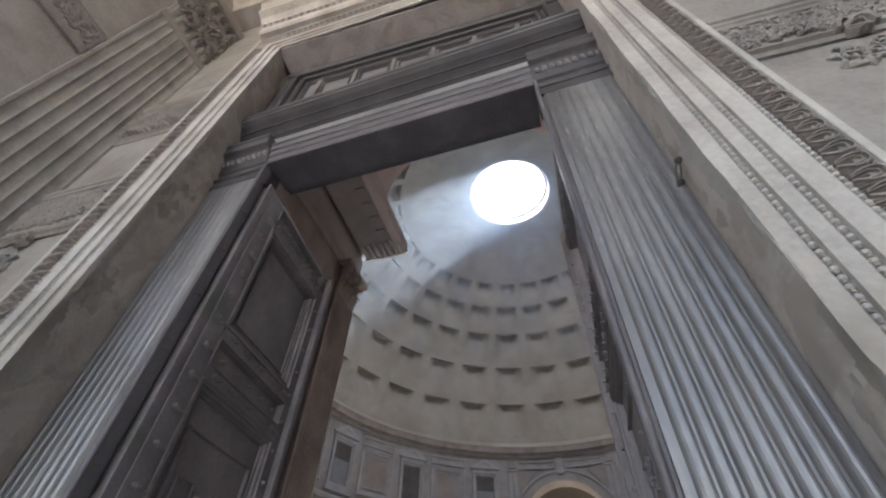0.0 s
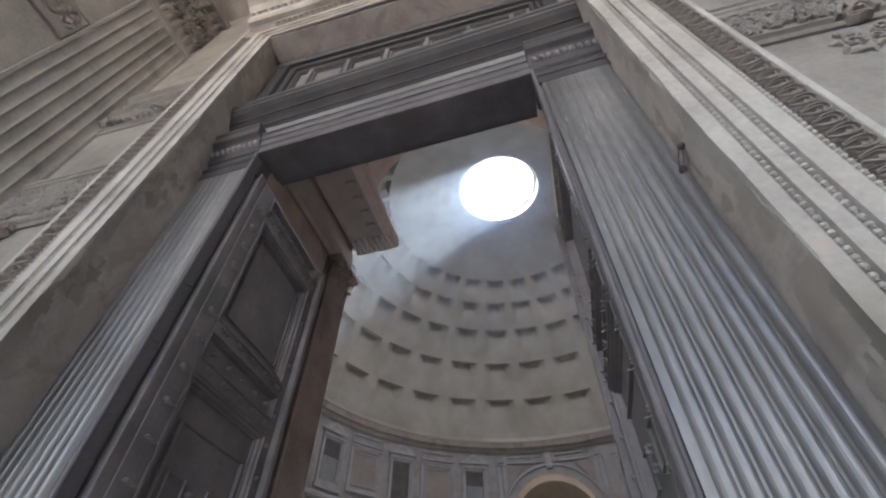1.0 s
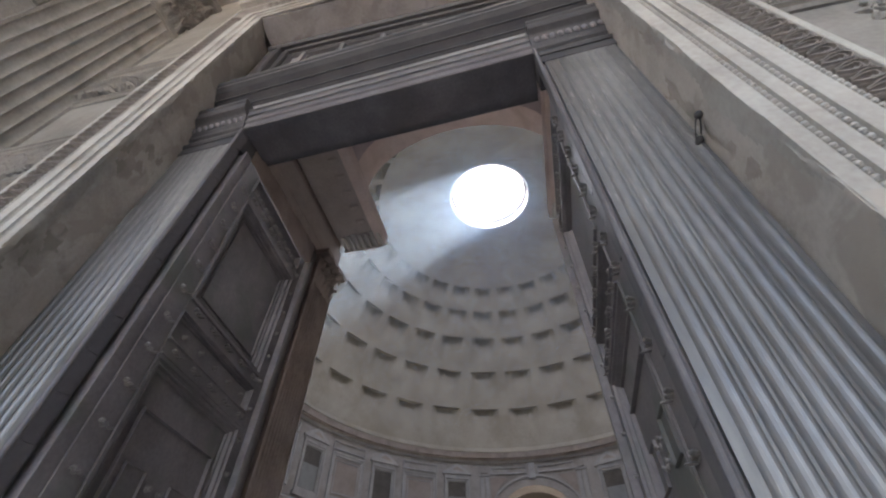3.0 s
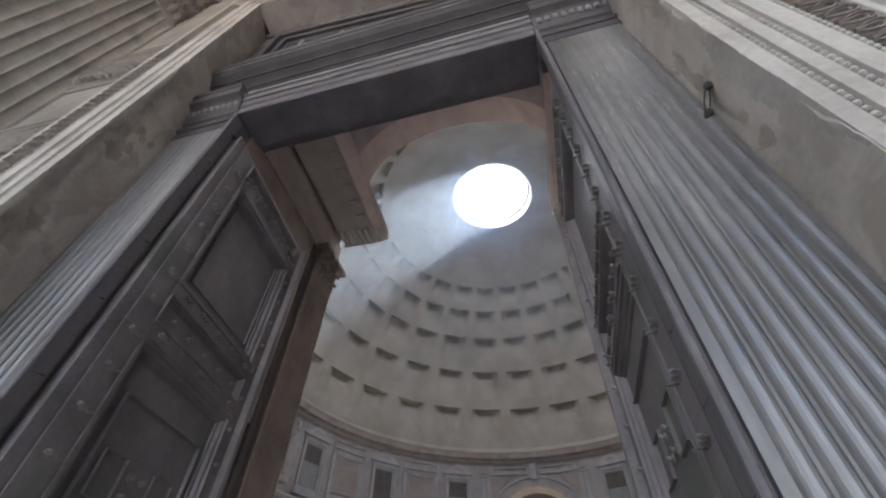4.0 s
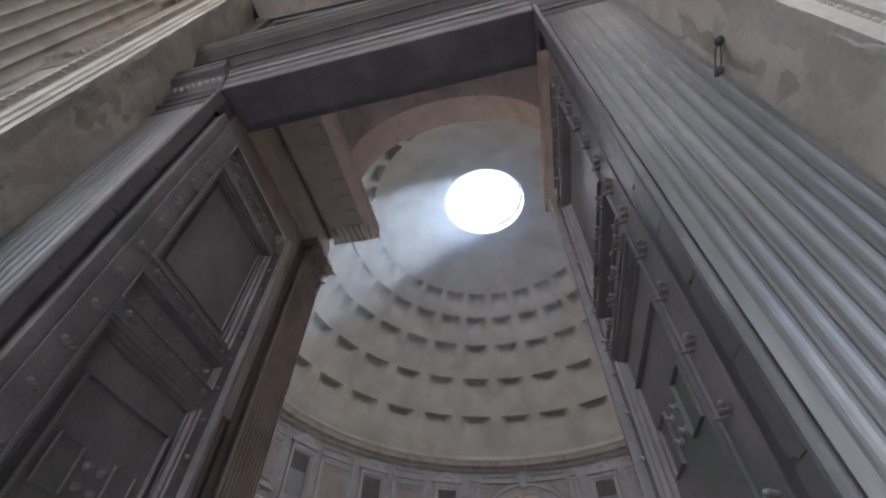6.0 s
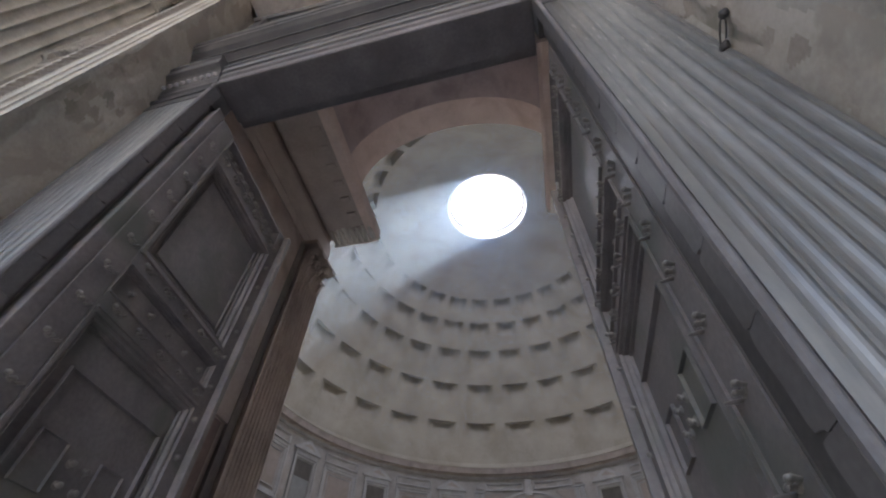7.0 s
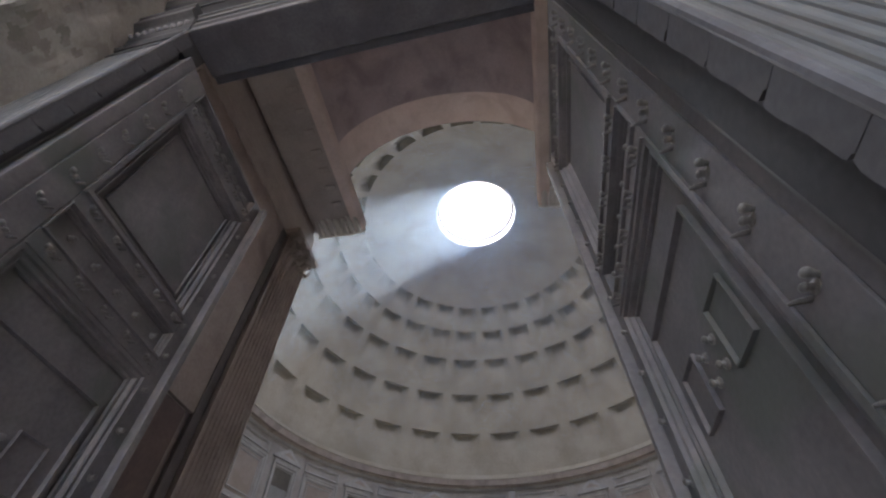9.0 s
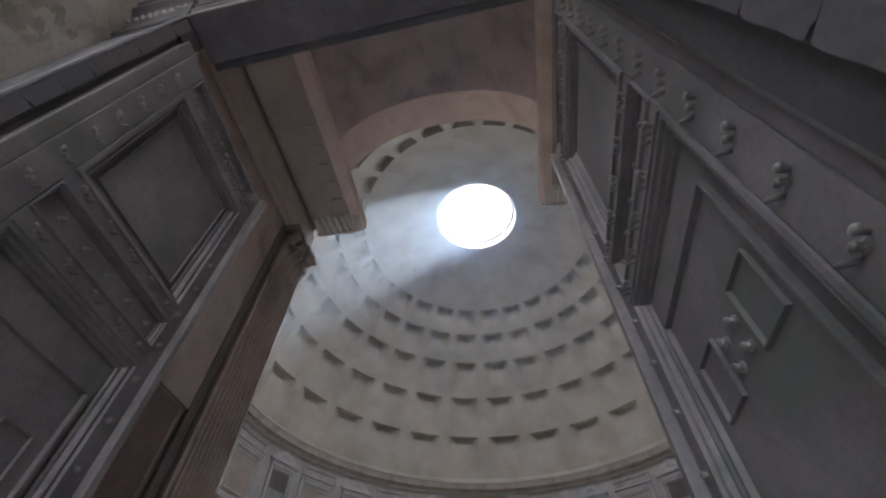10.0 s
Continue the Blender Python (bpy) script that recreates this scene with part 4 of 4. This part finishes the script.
def passage_side(side):
    e = thing("passage_entablature", "tan marble entablature along the entrance passage with a carved cornice", "entablature", "passage entablatures", at=(side * PW, -24, 10))
    ya, yb = -27.27, -22.06
    part("architrave", moulding_y([(0, 9.75), (.03, 9.75), (.03, 10.02), (.045, 10.03), (.045, 10.36), (0, 10.36)], ya, yb, side), TAN, e)
    part("frieze", moulding_y([(0, 10.365), (.045, 10.365), (.045, 10.78), (0, 10.80)], ya, yb, side), TAN, e)
    out = 1.40 if side < 0 else 1.29
    part("cornice", moulding_y([(0, 11.10), (.13, 11.10), (.13, 10.93), (out - .25, 10.95), (out, 11.1), (out, 11.3), (0, 11.5)], ya, yb, side), TAN, e)
    part("cornice_edge", moulding_y([(out - .245, 10.905), (out - .02, 10.925), (out + .01, 10.98), (out + .03, 11.2), (out - .24, 11.05)], ya, yb, side), PALE, e, "paler outer fillet of the cornice")
    block = mesh_of("modillion", sweep(bmesh.new(), [(-.12, .03), (.12, .03), (.13, -.02), (.10, -.035), (-.10, -.035), (-.13, -.01)], [((0, y, 0), (1, 0, 0), (0, 0, 1)) for y in (-.06, .06)]), TAN)
    for k in range(11):
        put("modillion", block, Matrix.Translation((side * (PW - out + .46), -26.9 + .49 * k, 10.94)), e)
    # carved leaf lobes under the end of the cornice, where it comes out into the rotunda
    for k in range(7):
        x = side * (PW - .15 - (out - .2) / 7 * k)
        lobe = bmesh.new()
        z = 10.90
        w, h = .17, .12
        fr = []
        for y, q in ((yb - .46 - .03 * (k % 3), .25), (yb - .36, .8), (yb - .2, 1.0), (yb - .05, .9), (yb + .03, .55)):
            fr.append(((x, y, z + .03), (-side * w * (.6 + .4 * q), 0, 0), (0, 0, -h * q)))
        sweep(lobe, [(0, -.4), (.05, .1), (.3, .3), (.6, .72), (.85, 1.0), (1.0, .8), (1.0, -.4)], fr)
        # white colour of leaves and fillet stands in for bright light here
        part("carved_leaf", worn(lobe, k + 3 * side, .02), WHITE_WALL, e, "carved leaf under the cornice end, whitened for the light there")
    part("end_fillet", sweep(bmesh.new(), [(.13, 10.84), (out - .2, 10.85), (out + .02, 10.90), (out + .04, 11.0), (.13, 10.99)], [((side * PW, y, 0), (-side, 0, 0), (0, 0, 1)) for y in (yb + .005, yb + .05)]), WHITE_WALL, e, "fillet along the cornice end, whitened for the light there")

    p = thing("passage_pilaster", "brown marble pilaster with fluted upper shaft and leafy capital", "pilaster", "passage pilasters", at=(side * PW, -22.6, 0))
    rot = Matrix.Translation((side * (PW - .12), -22.62, 0)) @ Euler((0, 0, radians(90 if side < 0 else -90))).to_matrix().to_4x4()
    bm = fluted(-.5, .5, 0, .12, .4, 8.85, 9)
    bm.transform(rot)
    part("shaft", bm, BROWN, p)
    bm = boxed(-.56, .56, -.07, .12, 0, .4, .02)
    bm.transform(rot)
    part("base", bm, BROWN, p)
    bm = boxed(-.5, .5, 0, .12, 8.855, 9.7)
    box(bm, -.6, .6, -.26, .12, 9.62, 9.745, .02)
    bm.transform(rot)
    cap = part("capital", bm, BROWN, p)
    for n, z0, h, out in ((5, 8.87, .32, .1), (4, 9.0, .45, .15), (3, 9.15, .5, .22)):
        for k in range(n):
            bm = acanthus(-.5 + (k + .5) / n, .5 / n, z0, h, out)
            bm.transform(rot)
            part("acanthus_leaf", bm, BROWN, cap)
    # wall facing slabs between the pilaster and the door
    s = thing("wall_facing", "smooth brown marble facing slabs on the passage wall", "wall slab", "passage wall facings", at=(side * PW, -25, 0))
    a, b = sorted((side * PW, side * (PW - .06)))
    part("upper_slab", boxed(a, b, -26.9, -23.35, 5.05, 9.6, .01), BROWN, s)
    part("lower_slab", boxed(a, b, -26.9, -23.5, .4, 5.0, .01), DARK_RED, s, "dark red lower slab")
    a, b = sorted((side * PW, side * (PW - .07)))
    part("upright_moulding", boxed(a, b, -23.345, -23.16, .4, 9.6, .02), BRONZE, s, "dark upright joint moulding")


DARK_RED = material("dark_red_marble", [(0.10, 0.062, 0.06), (0.15, 0.097, 0.09), (0.21, 0.142, 0.13)], 0.5, scale=1.4, fine=18, bump=0.1)
for s in (-1, 1):
    passage_side(s)


# ---- attic storey of the rotunda ----
def polar(r, az, z):
    a = radians(az)
    return Vector((r * math.sin(a), r * math.cos(a), z))


def curved_box(az0, az1, r0, r1, z0, z1, n=3, bm=None):
    """A block bent round the rotunda; r0 is the face towards the middle."""
    return ring([(r0, z0), (r0, z1), (r1, z1), (r1, z0)], az0, az1, n, bm)


def curved_frame(az0, az1, z0, z1, w, r, proud, steps=((0, 1.0), (.35, 1.0), (.45, .6), (.8, .6), (.9, .25), (1, .25))):
    """A stepped rectangular frame on the drum wall."""
    bm = bmesh.new()
    wa = math.degrees(w / r)
    fr = []
    for az, z, a, b in ((az0, z0, 1, 1), (az1, z0, -1, 1), (az1, z1, -1, -1), (az0, z1, 1, -1)):
        fr.append((az, z, a, b))
    rings = []
    for az, z, a, b in fr:
        rg = [bm.verts.new(polar(r + .02, az, z))]
        for s, q in steps:
            rg.append(bm.verts.new(polar(r - proud * q, az + a * wa * s, z + b * w * s)))
        rg.append(bm.verts.new(polar(r + .02, az + a * wa, z + b * w)))
        rings.append(rg)
    for i in range(4):
        p, q = rings[i], rings[(i + 1) % 4]
        for j in range(len(p) - 1):
            bm.faces.new((p[j], p[j + 1], q[j + 1], q[j]))
    return bm


def attic_window(az):
    t = thing("attic_window", "blind marble attic window with a small pediment", "window", "attic windows", at=polar(R, az, 15))
    # nearly flush dark sheet carries the shade of a recess that isn't modelled
    part("opening", curved_box(az - 2.55, az + 2.55, R - .012, R + .03, 15.2, 18.85), VOID, t, "flat dark sheet for the shade of the opening")
    if round(az) != -45:
        part("pane", curved_box(az - 2.4, az + 2.4, R - .02, R - .013, 15.3, 17.4), GLASSY, t, "pale grey lower panel")
    part("frame", curved_frame(az - 3.7, az + 3.7, 14.85, 19.3, .42, R, .2), ATTIC_TRIM, t)
    part("sill", curved_box(az - 4.1, az + 4.1, R - .3, R + .02, 14.5, 14.84), ATTIC_TRIM, t)
    part("frieze", curved_box(az - 3.6, az + 3.6, R - .15, R + .02, 19.31, 19.6), ATTIC_TRIM, t)
    bm = bmesh.new()
    lo = []
    for r in (R - .24, R + .02):
        lo.append([bm.verts.new(polar(r, az + d, z)) for d, z in ((-4.3, 19.61), (4.3, 19.61), (4.3, 19.78), (0, 20.8), (-4.3, 19.78))])
    a, b = lo
    bm.faces.new(a)
    bm.faces.new(b[::-1])
    for k in range(5):
        bm.faces.new((a[k], a[(k + 1) % 5], b[(k + 1) % 5], b[k]))
    ped = part("pediment", bm, ATTIC_TRIM, t)
    bm = bmesh.new()
    a = [bm.verts.new(polar(R - .245, az + d, z)) for d, z in ((-2.9, 19.84), (2.9, 19.84), (0, 20.5))]
    b = [bm.verts.new(polar(R - .27, az + d * .8, z)) for d, z in ((-2.9, 19.88), (2.9, 19.88), (0, 20.42))]
    bm.faces.new(b)
    for k in range(3):
        bm.faces.new((a[k], a[(k + 1) % 3], b[(k + 1) % 3], b[k]))
    part("tympanum", bm, PORPHYRY, ped)


def attic_panel(az, half):
    t = thing("attic_revetment", "framed warm marble wall panel of the attic storey", "wall panel", "attic wall panels", at=polar(R, az, 15))
    part("field", curved_box(az - half + 1.2, az + half - 1.2, R - .03, R + .02, 15.55, 18.85), PORPHYRY, t)
    part("frame", curved_frame(az - half, az + half, 15.0, 19.4, .45, R, .14), ATTIC_TRIM, t)
    part("inner_frame", curved_frame(az - half + 1.5, az + half - 1.5, 15.7, 18.7, .12, R - .03, .05), ATTIC_TRIM, t)
    part("upper_band", curved_frame(az - half, az + half, 19.6, 20.45, .16, R, .09), ATTIC_TRIM, t)


GLASSY = material("pale_grey_panel", [(0.15, 0.155, 0.16), (0.19, 0.197, 0.203), (0.23, 0.237, 0.243)], 0.5, scale=1.0, fine=9, bump=0.05)
for k in range(-7, 8):
    if k:
        attic_window(22.3 * k)
for k in range(1, 7):
    for s in (-1, 1):
        attic_panel(s * (22.3 * (k + .5)), 5.2)

# the great arch opposite the entrance
ARCH_Z, ARCH_R = 13.7, 5.45
apse = thing("apse_arch", "round marble arch of the main apse with a keystone", "arch", at=(0, R, ARCH_Z))


def arch_ring(r0, r1, y0, y1, n=28):
    prof = [(r0, y0), (r1, y0), (r1, y1), (r0, y1)]
    return sweep(bmesh.new(), prof, [((0, 0, ARCH_Z), (math.cos(math.pi * k / n), 0, math.sin(math.pi * k / n)), (0, 1, 0)) for k in range(n + 1)])


part("archivolt", arch_ring(ARCH_R - .85, ARCH_R, R - .75, R + .1), ATTIC, apse)
part("archivolt_moulding", arch_ring(ARCH_R, ARCH_R + .22, R - .88, R + .1), ATTIC_TRIM, apse)
part("keystone", boxed(-.32, .32, R - 1.0, R - .4, 18.9, 20.55, .05), ATTIC_TRIM, apse)
structure("wall_apse", arch_block(6.0, ARCH_R - .86, ARCH_Z, 22.6, 0, 27.0, 32, R), ATTIC, "marble-faced drum wall over the apse arch", "wall")
for s, nm in ((-1, "wall_apse_east"), (1, "wall_apse_west")):
    a, b = sorted((s * (ARCH_R - .86), s * 6.0))
    structure(nm, boxed(a, b, 20.95, 27.0, 0, ARCH_Z - .004), ATTIC, "marble-faced pier beside the apse", "wall")
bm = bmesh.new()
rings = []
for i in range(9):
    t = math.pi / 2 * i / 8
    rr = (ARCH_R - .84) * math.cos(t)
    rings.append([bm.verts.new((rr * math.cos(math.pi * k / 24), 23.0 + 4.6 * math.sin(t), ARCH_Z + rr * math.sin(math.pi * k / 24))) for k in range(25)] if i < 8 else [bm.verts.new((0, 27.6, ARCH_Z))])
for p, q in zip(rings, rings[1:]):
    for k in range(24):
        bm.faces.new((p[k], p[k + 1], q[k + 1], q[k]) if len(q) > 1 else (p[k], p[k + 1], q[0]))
part("apse_half_dome", bm, UMBER, apse, "brown half dome, darkened for the shade under the arch", True)
for s in (-1, 1):
    a, b = sorted((s * 12.6, s * 15.6))
    q = thing("attic_pilaster", "slim grey marble pilaster strip beside the apse arch", "pilaster", "attic pilaster strips", at=polar(R, s * 14, 14))
    for d in (-.75, .75):
        part("strip", curved_box(s * 14.1 + d - .5, s * 14.1 + d + .5, R - .16, R + .02, 14, 19.5), ATTIC_TRIM, q)
    part("cap", curved_box(a, b, R - .22, R + .02, 19.51, 19.7), ATTIC_TRIM, q)
    part("block", curved_box(a + .6, b - .6, R - .2, R + .02, 19.85, 20.35), ATTIC, q, "pale block")
    a, b = sorted((s * 1.6, s * 12.2))
    w = thing("spandrel_revetment", "framed marble panels beside and over the apse arch", "wall panel", "apse spandrel panels", at=polar(R, s * 6, 19))
    part("upper_band", curved_frame(a, b, 19.75, 20.5, .16, R, .09), ATTIC_TRIM, w)
    bm = bmesh.new()
    pts = [(12.4, 19.4), (7.4, 19.4), (9.2, 18.7), (11.0, 17.8), (12.4, 16.9)]
    f1 = [bm.verts.new(polar(R - .1, s * d, z)) for d, z in pts]
    f2 = [bm.verts.new(polar(R + .02, s * d, z)) for d, z in pts]
    bm.faces.new(f1)
    for k in range(5):
        bm.faces.new((f1[k], f1[(k + 1) % 5], f2[(k + 1) % 5], f2[k]))
    part("spandrel", bm, PORPHYRY, w)
structure("attic_base_course", ring([(R + .02, 13.6), (R - .6, 13.65), (R - .7, 13.9), (R - .3, 14.2), (R + .02, 14.3)], 190, 530), ATTIC_TRIM, "grey marble base course of the attic storey", "trim")


# ---- dusty sunbeam under the oculus ----
def dust_material():
    m = bpy.data.materials.new("airborne_dust")
    m.use_nodes = True
    n, ln = m.node_tree.nodes, m.node_tree.links
    n.remove(n["Principled BSDF"])
    d, t, mix = n.new("ShaderNodeBsdfDiffuse"), n.new("ShaderNodeBsdfTranslucent"), n.new("ShaderNodeMixShader")
    for s in (d, t):
        s.inputs["Color"].default_value = (0.38, 0.57, 0.82, 1)
    ln.new(d.outputs[0], mix.inputs[1])
    ln.new(t.outputs[0], mix.inputs[2])
    ln.new(mix.outputs[0], n["Material Output"].inputs[0])
    return m


def dust_beam(n=540000, length=43.0, size=0.0052):
    """Specks of airborne dust, thinning out downwards, within the slanting round shaft of sunlight."""
    rng = np.random.default_rng(7)
    r, t = OCULUS_R * np.sqrt(rng.random(n)), rng.uniform(0, 2 * np.pi, n)
    s = length * rng.random(n)
    c = np.stack([r * np.cos(t), r * np.sin(t), np.full(n, OCULUS_Z + 0.3)], 1) + s[:, None] * np.array(SUN_WAY)
    c = c[np.hypot(c[:, 0], c[:, 1]) < R - 1.0]
    a, b = rng.normal(size=(2, len(c), 3)) * size
    verts = np.stack([c + a, c + b, c - a - b], 1).reshape(-1, 3)
    me = bpy.data.meshes.new("sunbeam_dust")
    me.from_pydata(verts, [], np.arange(len(verts)).reshape(-1, 3).tolist())
    me.materials.append(dust_material())
    return tagged(new("sunbeam_dust", me), "bluish dusty sunbeam slanting down from the oculus", "sunbeam", kind="stuff")


def haze(n=420000, size=0.0098):
    """Fine dust drifting everywhere under the upper dome."""
    rng = np.random.default_rng(11)
    c = np.stack([rng.uniform(-15, 15, n), rng.uniform(-15, 15, n), rng.uniform(22, 42, n)], 1)
    c = c[np.linalg.norm(c - np.array([0, 0, ZC]), axis=1) < 19.8]
    a, b = rng.normal(size=(2, len(c), 3)) * size
    verts = np.stack([c + a, c + b, c - a - b], 1).reshape(-1, 3)
    me = bpy.data.meshes.new("airborne_haze")
    me.from_pydata(verts, [], np.arange(len(verts)).reshape(-1, 3).tolist())
    me.materials.append(bpy.data.materials["airborne_dust"])
    return tagged(new("airborne_haze", me), "faint bluish haze hanging under the dome", "haze", kind="stuff")


def oculus_glow(n=42000, size=0.0045):
    """Specks added close under the oculus rim to imitate lens bloom, thinning out away from it."""
    rng = np.random.default_rng(5)
    r, t = 4.5 + np.abs(rng.normal(0, 0.8, n)), rng.uniform(0, 2 * np.pi, n)
    z = 42.1 - np.abs(rng.normal(0, 0.9, n)) - 0.32 * np.clip(r - 4.6, 0, 9)
    c = np.stack([r * np.cos(t), r * np.sin(t), z], 1)
    a, b = rng.normal(size=(2, n, 3)) * size
    verts = np.stack([c + a, c + b, c - a - b], 1).reshape(-1, 3)
    me = bpy.data.meshes.new("oculus_bloom")
    me.from_pydata(verts, [], np.arange(len(verts)).reshape(-1, 3).tolist())
    me.materials.append(bpy.data.materials["airborne_dust"])
    return tagged(new("oculus_bloom", me), "bluish specks added for the bloom round the oculus", "haze", kind="stuff")


dust_beam()
haze()
oculus_glow()
